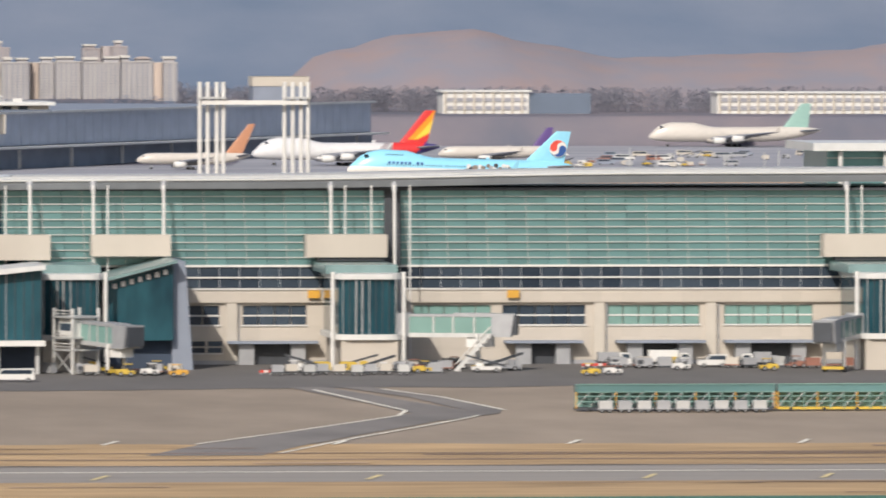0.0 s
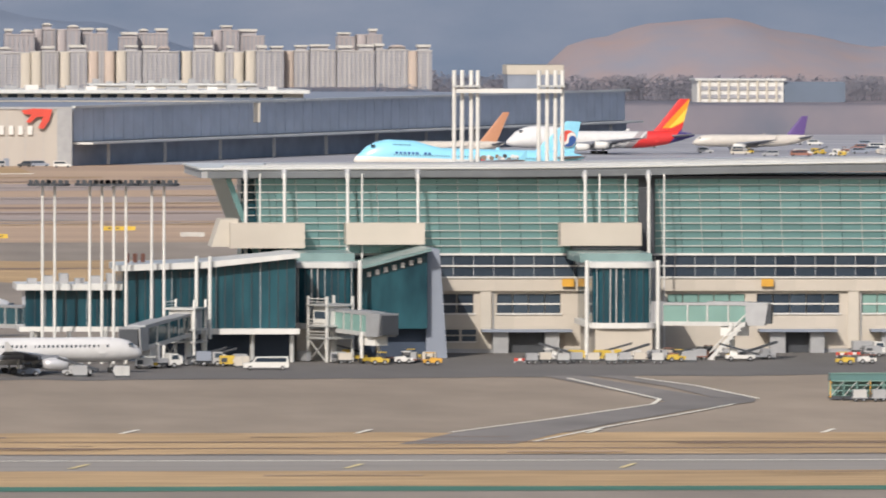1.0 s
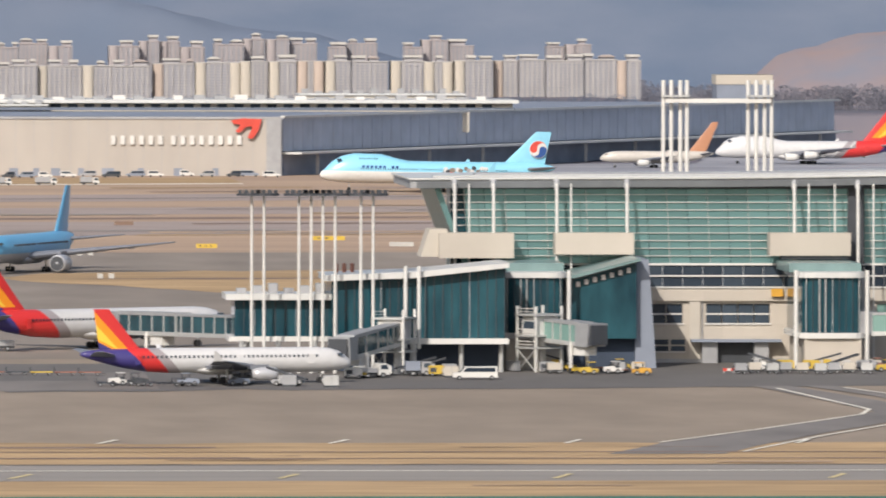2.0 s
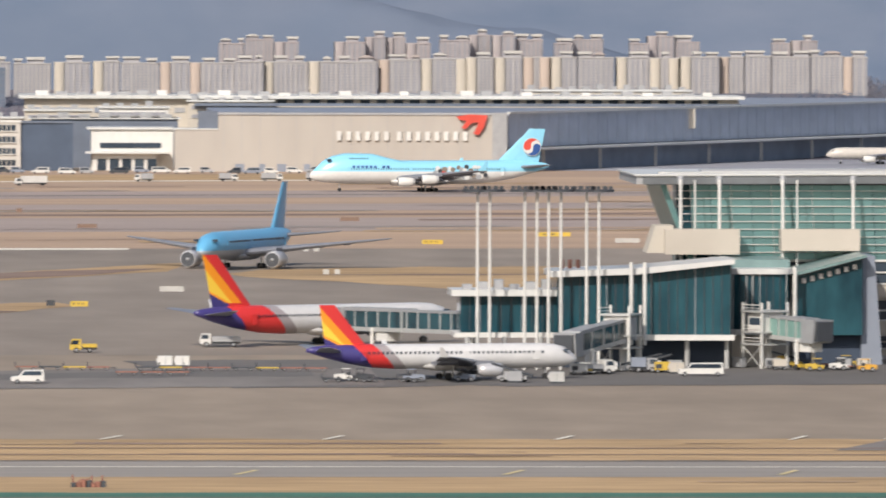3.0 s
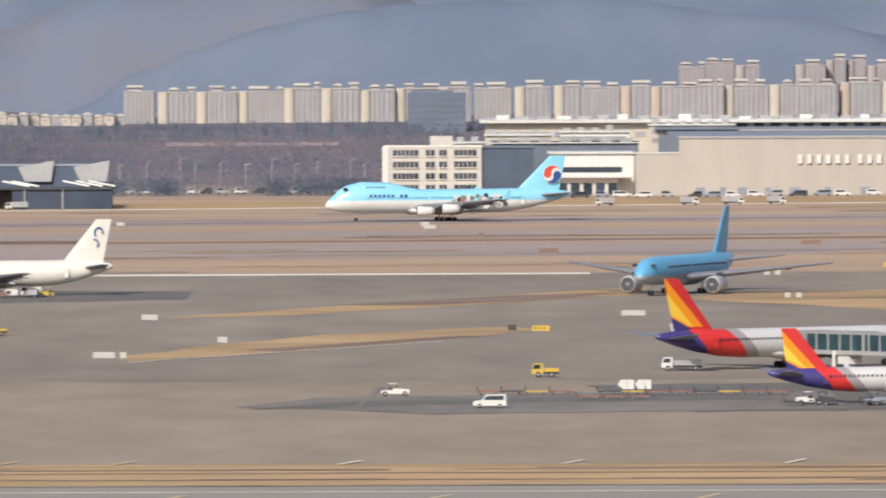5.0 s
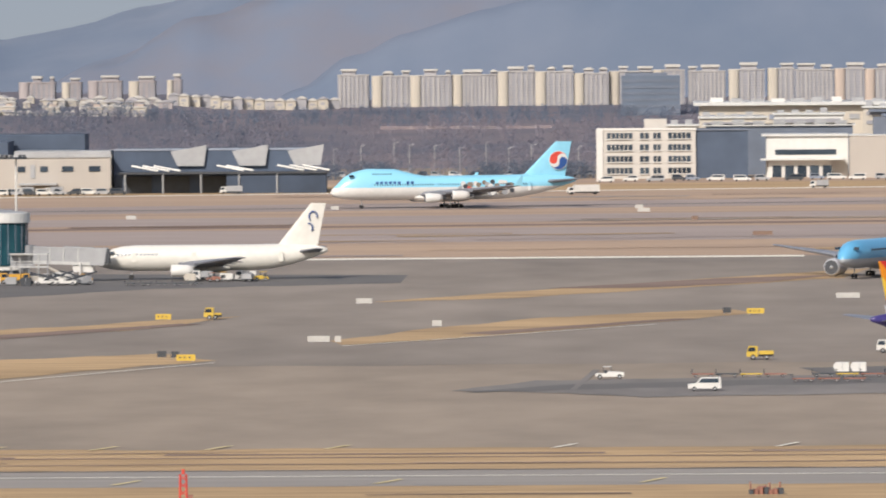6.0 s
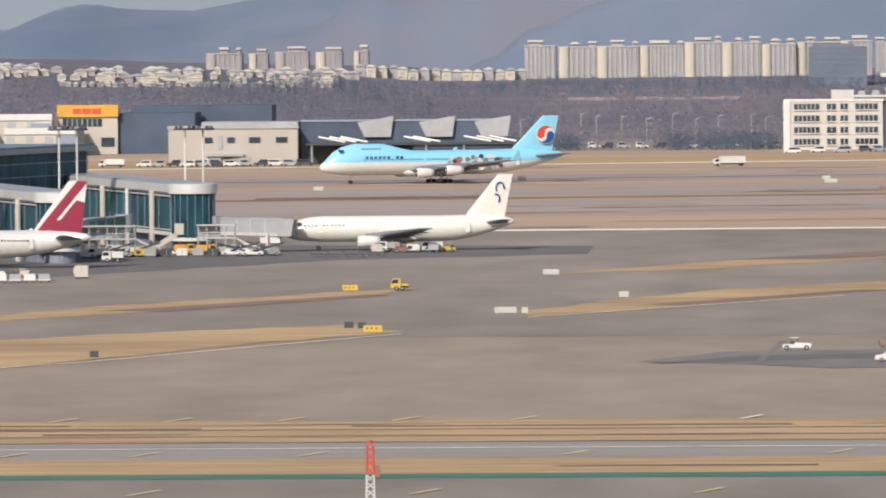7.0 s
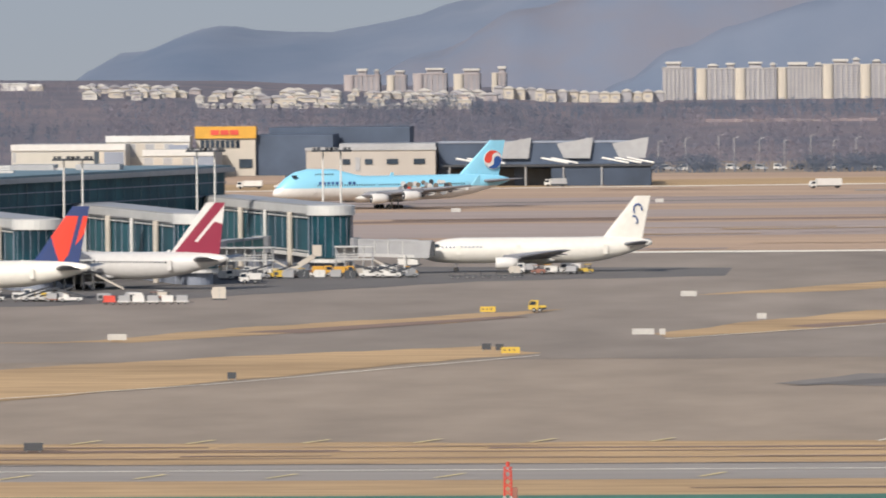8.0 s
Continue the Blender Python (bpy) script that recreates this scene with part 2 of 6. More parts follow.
def strip(y0, y1, z, tilt=0.0, x0=-420, x1=620, rough=0.0, step=8):
    """A band across the field from y0 to y1, its edges uneven by rough metres."""
    bm = bmesh.new()
    last = None
    n = int((x1 - x0) / step)
    for k in range(n + 1):
        x = x0 + (x1 - x0) * k / n
        j0, j1 = noise.noise((x * 0.05, y0, 1)) * rough, noise.noise((x * 0.05, y1, 7)) * rough
        pair = (bm.verts.new((x, y0 + tilt * x + j0, z)), bm.verts.new((x, y1 + tilt * x + j1, z)))
        if last:
            bm.faces.new((last[0], pair[0], pair[1], last[1]))
        last = pair
    return bm


def ragged(points, rough=3.0, n=10):
    out = []
    for k, (x, y) in enumerate(points):
        x2, y2 = points[(k + 1) % len(points)]
        for i in range(n):
            f = i / n
            px, py = x + (x2 - x) * f, y + (y2 - y) * f
            out.append((px, py + noise.noise((px * 0.12, py * 0.03, 3)) * rough * 3))
    return out


bm = bmesh.new()
xs, ys = [-2500 + 100 * k for k in range(51)], [-300 + 106 * k for k in range(50)]
grid = [[bm.verts.new((x, y, 0)) for x in xs] for y in ys]
for j in range(len(ys) - 1):
    for i in range(len(xs) - 1):
        bm.faces.new((grid[j][i], grid[j][i + 1], grid[j + 1][i + 1], grid[j + 1][i]))
tagged(part("ground", bm, CONCRETE), "brown-grey concrete airport apron", "ground", kind="structure")


def lay(name, bm, mat, label, category="ground"):
    tagged(part(name, bm, mat), label, category, kind="structure")


lay("near_taxiway_pavement", strip(1080, 1240, 0.04), ASPHALT, "grey asphalt taxiway beside the green shoulder", "pavement")
lay("green_shoulder", strip(1241.5, 1252.5, 0.05, rough=1.0), GREEN, "green painted shoulder along the taxiway", "pavement")
lay("grass_strip", strip(1251, 1292, 0.045, rough=3), GRASS, "strip of dry ochre winter grass", "grass")
lay("taxiway", strip(1292, 1337, 0.05), TAXI_GREY, "pale grey taxiway between dry grass strips", "pavement")
lay("taxiway_edge_line", strip(1334.2, 1336.2, 0.09), RUBBER, "dark edge seam of the taxiway", "pavement")
lay("taxiway_pale_line", strip(1318, 1319.5, 0.09), WHITE_LINE, "faint white line along the taxiway", "pavement")
lay("grass_strip", strip(1337, 1400, 0.04, rough=6), GRASS, "strip of dry ochre winter grass with dark streaks", "grass")
for y, h, a, b in ((1352, 2.2, -420, 620), (1371, 2.4, -420, 620), (1366, 3.0, 150, 300), (1384, 4.0, 10, 60), (1380, 4, -70, -10), (1388, 4, 215, 250), (1375, 3, -150, -90)):
    lay("bare_soil_streak", strip(y, y + h, 0.09, rough=1.2, x0=a, x1=b), SOIL, "dark bare streak in the dry grass", "soil")
gr = random.Random(17)
for k in range(34):
    y = gr.choice((gr.uniform(1259, 1288), gr.uniform(1340, 1396), gr.uniform(1340, 1396)))
    x = gr.uniform(-200, 330)
    lay("bare_soil_streak", strip(y, y + gr.uniform(0.9, 2.2), 0.095 + 0.0015 * k, rough=1.6, x0=x, x1=x + gr.uniform(12, 48), step=3), SOIL if k % 3 else FAR_GRASS, "dark bare streak in the dry grass", "soil")
for k in range(30):
    y, x, n = gr.uniform(2430, 3190), gr.uniform(-200, 210), gr.uniform(30, 140)
    lay("worn_streak", strip(y, y + gr.uniform(5, 15), 0.115 + 0.002 * k, 0.2, x, x + n, 5, 4), (GRASS, SOIL, GRASS, RUNWAY, TAXI_GREY, FAR_GRASS)[k % 6], "long worn streak across the far airfield", "soil")
lay("far_grass", strip(2405, 3420, 0.03, 0.1, -420, 700), FAR_GRASS, "brownish dry grass of the far airfield", "grass")
lay("taxiway_far", strip(1715, 2405, 0.03, 0.05, -420, 118, 4), ASPHALT, "broad grey asphalt taxiway crossing", "pavement")
lay("taxiway_far", strip(1715, 2405, 0.03, 0.05, 118, 700, 4), ASPHALT, "broad grey asphalt taxiway behind the terminal", "pavement")
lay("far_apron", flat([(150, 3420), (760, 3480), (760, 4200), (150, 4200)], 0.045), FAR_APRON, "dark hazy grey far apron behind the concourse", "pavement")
lay("taxiway_mid", strip(2565, 2715, 0.06, 0.16, -420, 700, 5), RUNWAY, "worn grey taxiway before the runway", "pavement")
lay("taxiway_mid_edge", strip(2738, 2762, 0.07, 0.2, -420, 700, 3), SOIL, "dark brown verge beside the taxiway", "soil")
lay("parallel_taxiway", strip(2790, 2880, 0.06, 0.25, -420, 700, 4), RUNWAY, "worn grey parallel taxiway", "pavement")
lay("runway", strip(2960, 3060, 0.06, 0.3, -420, 700, 2), RUNWAY, "worn grey-brown concrete runway", "pavement")
lay("runway_tyre_marks", strip(2996, 3004, 0.1, 0.3, -420, 700, 1), RUBBER, "dark rubber marks along the runway", "pavement")
lay("perimeter_road", strip(3215, 3226, 0.07, 0.3, -420, 150, 1), WHITE_LINE, "pale perimeter road before the hangars", "pavement")
lay("pale_verge", strip(3226, 3330, 0.05, 0.3, -420, 150, 6), GRASS, "pale dry verge before the buildings", "grass")
lay("taxiway_white_line", strip(2394, 2408, 0.1, 0.05, -112, 30, 0.8), WHITE_LINE, "white line along the grass edge", "pavement")
lay("dark_apron", flat(ragged([(36, 1578), (110, 1590), (170, 1600), (330, 1620), (330, 1705), (100, 1720), (60, 1700), (20, 1690)], 2), 0.05), DARK_ASPHALT, "dark stained apron beside the terminal", "pavement")
lay("dark_apron", flat(ragged([(-36, 1600), (-23, 1640), (18, 1655), (60, 1660), (60, 1590), (-5, 1570), (-18, 1590)], 2), 0.06), LANE, "oil-stained grey apron", "pavement")
lay("dark_apron", flat(ragged([(-34, 1592), (-22, 1618), (30, 1648), (50, 1650), (50, 1625), (0, 1610)], 2.2), 0.08), DARK_ASPHALT, "dark oil stain on the apron", "pavement")
lay("stand_apron", flat(ragged([(-300, 2020), (-190, 2010), (-150, 2090), (-112, 2165), (-60, 2200), (-60, 2260), (-300, 2330)], 2), 0.06), DARK_ASPHALT, "dark shaded apron at the far gates", "pavement")
for pts in ([(-210, 1640), (-165.6, 1677), (-132, 1731), (-90, 1773), (-79, 1736), (-101, 1690), (-124, 1621), (-153, 1545), (-200, 1480)],
            [(-185, 1800), (-162, 1815), (-143, 1875), (-99, 1954), (-85, 1979), (-98, 1912), (-130, 1843), (-155, 1806)],
            [(-63, 1830), (-46, 1900), (-25, 1960), (11, 2001), (15, 1977), (-5, 1923), (-41, 1840), (-60, 1816)],
            [(-62, 2062), (-24, 2153), (19.5, 2245), (43, 2291), (36, 2219), (0, 2146), (-35, 2085)],
            [(48, 2200), (60, 2235), (104, 2256), (180, 2270), (180, 2100), (97, 2080), (77, 2130), (55, 2168)]):
    lay("grass_island", flat(ragged(pts, 2.5), 0.07), GRASS, "tapering island of dry ochre grass between taxiways", "grass")
for pts in ([(-28, 2150), (8, 2215), (36, 2240), (20, 2190), (-5, 2150)], [(-140, 1850), (-95, 1935), (-90, 1930), (-128, 1845)], [(60, 2190), (100, 2200), (140, 2196), (100, 2188)], [(-40, 1870), (0, 1950), (4, 1945), (-34, 1862)]):
    lay("bare_soil_patch", flat(ragged(pts, 1), 0.11), SOIL, "dark bare patch on the grass island", "soil")
# taxi lane that curves from the near taxiway to the stands
lay("taxi_lane", flat(ragged([(112, 1366), (122, 1398), (137, 1434), (153, 1474), (163, 1502), (172, 1512), (176, 1500), (164, 1474), (148, 1430), (134, 1388), (128, 1366)], 0.4), 0.08), LANE, "dark curved taxi lane on the apron", "pavement")
lay("taxi_lane", flat([(163, 1500), (160, 1540), (154, 1600), (160, 1600), (167, 1548), (172, 1512)], 0.09), LANE, "dark taxi lane fork to the stand", "pavement")
lay("taxi_lane", flat([(172, 1512), (176, 1500), (178, 1515), (172, 1575), (167, 1600), (162, 1600), (169, 1560)], 0.10), LANE, "dark taxi lane fork to the stand", "pavement")
for pts in ([(122, 1400), (140, 1442), (160, 1492), (163, 1510), (157, 1590)], [(131, 1372), (146, 1418), (162, 1462), (172, 1492)], [(178, 1512), (174, 1560), (168, 1592)]):
    for (ax, ay), (bx, by) in zip(pts, pts[1:]):
        lay("lane_edge_line", flat([(ax - 0.35, ay), (bx - 0.35, by), (bx + 0.35, by), (ax + 0.35, ay)], 0.13), WHITE_LINE, "white edge line of the taxi lane", "marking")


lay("skid_band", flat([(-17.5, 1590), (-16.5, 1590), (-13, 1685), (-14.2, 1685)], 0.10), LANE, "dark skid band across the apron", "pavement")


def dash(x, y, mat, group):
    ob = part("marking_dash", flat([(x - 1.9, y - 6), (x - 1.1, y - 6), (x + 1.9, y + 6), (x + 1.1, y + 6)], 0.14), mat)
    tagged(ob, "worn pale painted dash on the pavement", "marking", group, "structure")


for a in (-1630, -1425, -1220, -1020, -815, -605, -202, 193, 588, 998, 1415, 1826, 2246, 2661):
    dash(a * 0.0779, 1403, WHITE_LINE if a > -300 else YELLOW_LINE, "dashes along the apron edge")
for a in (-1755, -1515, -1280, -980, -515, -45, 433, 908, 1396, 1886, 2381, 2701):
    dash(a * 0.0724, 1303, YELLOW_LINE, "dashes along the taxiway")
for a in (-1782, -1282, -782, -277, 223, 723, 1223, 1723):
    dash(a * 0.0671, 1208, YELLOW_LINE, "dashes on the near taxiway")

# ---- distance: sky, hills, woods, apartments ----
def haze_glow(name, low, high):
    m = bpy.data.materials.new(name)
    m.use_nodes = True
    nt = m.node_tree
    nt.nodes.remove(nt.nodes["Principled BSDF"])
    em = nt.nodes.new("ShaderNodeEmission")
    tc, sp, rg, mx = (nt.nodes.new("ShaderNode" + k) for k in ("TexCoord", "SeparateXYZ", "MapRange", "Mix"))
    mx.data_type = "RGBA"
    mx.inputs[6].default_value, mx.inputs[7].default_value = (*low, 1), (*high, 1)
    rg.inputs[1].default_value, rg.inputs[2].default_value = 0, 80
    nt.links.new(tc.outputs["Object"], sp.inputs[0])
    nt.links.new(sp.outputs[2], rg.inputs[0])
    nt.links.new(rg.outputs[0], mx.inputs[0])
    nt.links.new(mx.outputs[2], em.inputs[0])
    nt.links.new(em.outputs[0], nt.nodes["Material Output"].inputs[0])
    return m


tagged(part("backdrop_sky", B((-2400, 2400, 4960, 4962, -5, 420)), haze_glow("hazy_sky", (0.32, 0.345, 0.385), (0.30, 0.345, 0.405))), "hazy pale grey-blue sky over the hills", "sky", kind="structure")


def profile(points, x):
    for (x0, z0), (x1, z1) in zip(points, points[1:]):
        if x0 <= x <= x1:
            f = (x - x0) / (x1 - x0)
            f = f * f * (3 - 2 * f)
            return z0 + (z1 - z0) * f
    return points[0][1] if x < points[0][0] else points[-1][1]


def hill(name, points, y0, y1, mat, label, rough=2.0, step=9):
    bm = bmesh.new()
    rows = 12
    xa, xb = points[0][0], points[-1][0]
    n = int((xb - xa) / step)
    last = None
    for k in range(n + 1):
        x = xa + (xb - xa) * k / n
        h = profile(points, x)
        col = []
        for j in range(rows + 1):
            f = j / rows
            z = h * math.sin(f * math.pi / 2) ** 1.2 + rough * f * noise.noise((x * 0.05, f * 6, 2)) + rough * 0.5 * f * noise.noise((x * 0.2, f * 20, 5))
            col.append(bm.verts.new((x, y0 + (y1 - y0) * f, max(z, -0.5))))
        if last:
            for j in range(rows):
                bm.faces.new((last[j], col[j], col[j + 1], last[j + 1]))
        last = col
    tagged(part(name, bm, mat, smooth=True), label, "hill", kind="structure")


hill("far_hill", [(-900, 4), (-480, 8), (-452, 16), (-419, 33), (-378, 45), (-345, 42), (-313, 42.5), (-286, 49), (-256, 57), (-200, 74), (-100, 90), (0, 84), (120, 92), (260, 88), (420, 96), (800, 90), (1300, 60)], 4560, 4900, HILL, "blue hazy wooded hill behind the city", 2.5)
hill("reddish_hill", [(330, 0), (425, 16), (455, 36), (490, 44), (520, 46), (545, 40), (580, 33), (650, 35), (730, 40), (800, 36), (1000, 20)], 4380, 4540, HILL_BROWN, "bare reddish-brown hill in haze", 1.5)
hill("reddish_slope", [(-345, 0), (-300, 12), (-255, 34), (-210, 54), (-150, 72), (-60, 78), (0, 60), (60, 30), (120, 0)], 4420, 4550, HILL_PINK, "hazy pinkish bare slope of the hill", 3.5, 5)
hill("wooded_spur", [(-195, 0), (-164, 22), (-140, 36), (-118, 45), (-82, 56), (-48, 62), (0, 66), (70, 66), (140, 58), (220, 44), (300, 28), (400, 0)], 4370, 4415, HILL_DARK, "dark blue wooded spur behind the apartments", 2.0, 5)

RISE = [(-480, 23), (-400, 22.5), (-350, 22), (-300, 20), (-215, 19), (-170, 16.5), (0, 17), (250, 18.5), (332, 19), (380, 12)]


def rise(x, y):
    """Height of the wooded slope below the apartments."""
    ya = 3640 + 460 * min(1, max(0, (x - 335) / 30))
    f = min(1, max(0, (y - ya) / (4110 - ya)))
    return profile(RISE, x) * f * f * (3 - 2 * f)


bm = bmesh.new()
last = None
for k in range(131):
    x = -480 + 10 * k
    col = []
    for j in range(15):
        ya = 3640 + 460 * min(1, max(0, (x - 335) / 30))
        y = ya + (4110 - ya) * min(1, j / 13) + (420 if j == 14 else 0)
        col.append(bm.verts.new((x, y, 0.02 + rise(x, y))))
    if last:
        for j in range(14):
            bm.faces.new((last[j], col[j], col[j + 1], last[j + 1]))
    last = col
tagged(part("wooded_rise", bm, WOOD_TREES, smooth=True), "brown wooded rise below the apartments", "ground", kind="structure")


def woods(name, places, mat, label, seed):
    """Many trees: a thin trunk and a loose crown of small twig clumps each."""
    rnd = random.Random(seed)
    verts, faces = [], []
    for x, y, h in places:
        z = rise(x, y) - 0.2
        def tri(c, r):
            k = len(verts)
            for _ in range(3):
                verts.append((c[0] + rnd.uniform(-r, r), c[1] + rnd.uniform(-r, r), c[2] + rnd.uniform(-r, r)))
            faces.append((k, k + 1, k + 2))
        k = len(verts)
        verts.extend([(x - 0.2, y, z), (x + 0.2, y, z), (x, y, z + h * 0.7)])
        faces.append((k, k + 1, k + 2))
        w = h * rnd.uniform(0.28, 0.42)
        for _ in range(60):
            a, b, s = rnd.uniform(0, 6.28), rnd.uniform(0.25, 1.0), rnd.uniform(0.2, 1)
            r = w * s * math.sqrt(max(0.05, 1 - (b - 0.55) ** 2 * 4))
            tri((x + r * math.cos(a), y + r * math.sin(a), z + h * b), h * 0.07)
    me = bpy.data.meshes.new(name)
    me.from_pydata(verts, [], faces)
    me.materials.append(mat)
    tagged(new(name, me), label, "trees", kind="stuff")


rnd = random.Random(4)
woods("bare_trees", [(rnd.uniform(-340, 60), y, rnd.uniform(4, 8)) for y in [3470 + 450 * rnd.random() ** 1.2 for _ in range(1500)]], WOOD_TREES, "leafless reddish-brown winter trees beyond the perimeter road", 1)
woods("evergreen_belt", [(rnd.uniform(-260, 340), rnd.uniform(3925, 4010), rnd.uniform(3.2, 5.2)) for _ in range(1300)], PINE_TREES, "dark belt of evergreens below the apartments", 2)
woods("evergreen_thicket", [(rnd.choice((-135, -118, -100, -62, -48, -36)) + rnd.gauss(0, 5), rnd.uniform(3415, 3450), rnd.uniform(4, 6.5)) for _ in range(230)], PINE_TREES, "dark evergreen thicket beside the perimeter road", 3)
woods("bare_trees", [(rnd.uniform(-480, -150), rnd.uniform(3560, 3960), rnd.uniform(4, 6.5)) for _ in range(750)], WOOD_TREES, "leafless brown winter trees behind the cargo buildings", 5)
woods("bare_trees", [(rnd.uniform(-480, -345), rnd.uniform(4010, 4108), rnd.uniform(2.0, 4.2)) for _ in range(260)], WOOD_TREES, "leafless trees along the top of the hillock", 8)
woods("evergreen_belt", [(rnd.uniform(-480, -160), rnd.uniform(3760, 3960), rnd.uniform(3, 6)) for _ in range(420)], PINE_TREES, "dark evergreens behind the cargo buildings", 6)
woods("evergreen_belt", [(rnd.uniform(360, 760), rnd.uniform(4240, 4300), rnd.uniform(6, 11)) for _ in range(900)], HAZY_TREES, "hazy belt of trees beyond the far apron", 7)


def rounded(x0, x1, y0, y1, z0, z1, n=6):
    """A block whose front is a half round."""
    c, r = (x0 + x1) / 2, (x1 - x0) / 2
    pts = [(x1, y1), (x0, y1)] + [(c - r * math.cos(math.pi * k / n), y0 + r * 0.6 * (1 - math.sin(math.pi * k / n))) for k in range(n + 1)]
    return slab(pts, z0, z1)


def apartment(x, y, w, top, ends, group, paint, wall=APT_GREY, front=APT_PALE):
    """A slab of flats: rounded painted end bays, storeys of windows, balcony fins and stepped roof housings."""
    base = rise(x, y) - 0.3
    h = top - base
    t = thing("apartment_building", pose(x, y, base), "hazy high-rise apartment slab with %s end bays" % ("peach" if paint is APT_PEACH else "cream" if paint is APT_CREAM else "pinkish"), "building", group)
    d = 10.0
    part("wall", B((0, w, 0, d, 0, h)), wall, t)
    g = min(4.2, w * 0.4)
    for k, a in enumerate((0, w - g)[:ends]):
        part("end_bay", rounded(a, a + g, -1.6, d - 1, 0, h + 0.2), paint, t, "plain painted end bay")
    lo = g if ends else 0.2
    hi = w - g if ends == 2 else w - 0.2
    bm = bmesh.new()
    n = int(h / 1.15)
    for k in range(n):
        z = 0.5 + k * 1.15
        box(bm, lo, hi, -0.15, 0.0, z, z + 0.55)
    part("window_grid", bm, APT_WINDOW, t, kind="stuff")
    bm = bmesh.new()
    m = max(2, int((hi - lo) / ap.uniform(1.5, 2.2)))
    for k in range(m):
        xa = lo + (hi - lo) * (k + 0.5) / m
        f = ap.uniform(0.18, 0.42)
        box(bm, xa - f, xa + f, -0.55, 0, 0, h - 0.2)
    part("balcony_fin", bm, front, t, kind="stuff")
    part("parapet", B((-0.1, w + 0.1, -0.4, d, h, h + 0.45)), front, t)
    xa = lo + ap.uniform(-0.6, 1.2)
    while xa < hi - 2.0:
        cw = min(hi - xa, ap.uniform(3.6, 8.0))
        ch = ap.uniform(0.9, 1.7)
        k = part("roof_housing", B((xa + 0.4, xa + cw - 0.4, 1.5, d - 1.5, h + 0.45, h + 0.45 + ch)), wall, t)
        if ap.random() < 0.35:
            part("roof_cap", prism([(xa, h + 0.45 + ch), (xa + cw, h + 0.45 + ch), (xa + cw * 0.7, h + 1.35 + ch), (xa + cw * 0.3, h + 1.35 + ch)], 0.6, d - 0.6), APT_CAP if paint is not APT_PEACH else APT_ROOF, k, "pale peaked roof cap")
        else:
            part("roof_cap", B((xa, xa + cw, 0.6, d - 0.6, h + 0.45 + ch, h + 1.15 + ch + ap.uniform(0, 0.4))), APT_CAP, k, "pale flat roof cap")
        xa += cw + ap.uniform(1.0, 4.0)


ap = random.Random(11)
FRONT_TOP = [(-140, 29.6), (0, 30.2), (90, 31.2), (250, 33.0), (350, 33.8)]
x = -137.0
while x < 350:
    w = ap.uniform(9.5, 19)
    apartment(x, 4110 + ap.uniform(-3, 6), w - ap.choice((0, 0, 0.4, 1.2)), profile(FRONT_TOP, x) + ap.uniform(-0.7, 0.6), ap.choice((1, 1, 2, 1, 0)), "front row of apartments", APT_PEACH if x > 40 and ap.random() < 0.4 else APT_CREAM)
    x += w
for xa, xb, top in ((93, 131, 39.0), (142, 186, 39.2), (187, 232, 41.0), (236, 262, 39), (268, 296, 40), (330, 352, 39)):
    x = xa
    while x < xb - 6:
        w = ap.uniform(8, 14)
        mid = 1 - abs((x + w / 2) * 2 - xa - xb) / (xb - xa)
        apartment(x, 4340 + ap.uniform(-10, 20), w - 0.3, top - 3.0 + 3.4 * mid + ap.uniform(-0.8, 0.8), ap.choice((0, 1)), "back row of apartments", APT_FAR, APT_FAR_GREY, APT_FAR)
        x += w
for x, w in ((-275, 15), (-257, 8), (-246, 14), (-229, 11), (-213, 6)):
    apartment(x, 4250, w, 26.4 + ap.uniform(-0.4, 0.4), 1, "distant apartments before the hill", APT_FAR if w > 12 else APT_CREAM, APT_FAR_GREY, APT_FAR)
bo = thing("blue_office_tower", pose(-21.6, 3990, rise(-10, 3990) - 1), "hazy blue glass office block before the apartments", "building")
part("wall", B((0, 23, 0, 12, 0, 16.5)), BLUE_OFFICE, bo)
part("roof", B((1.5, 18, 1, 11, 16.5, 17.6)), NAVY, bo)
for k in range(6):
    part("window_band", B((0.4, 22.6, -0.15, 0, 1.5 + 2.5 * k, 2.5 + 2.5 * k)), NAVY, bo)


def house(x, y, w, h, col, group):
    z = rise(x, y)
    t = thing("house", pose(x, y, z), "small pale house with a pitched roof", "house", group)
    part("wall", B((0, w, 0, 7, -1, h)), col, t)
    part("roof", prism([(-0.4, h), (w + 0.4, h), (w * 0.62, h + 1.0), (w * 0.38, h + 1.0)], -0.5, 7.5), APT_CAP if ap.random() < 0.55 else APT_GREY, t)
    part("window", B((w * 0.25, w * 0.7, -0.15, 0, h * 0.45, h * 0.7)), APT_GREY, t)


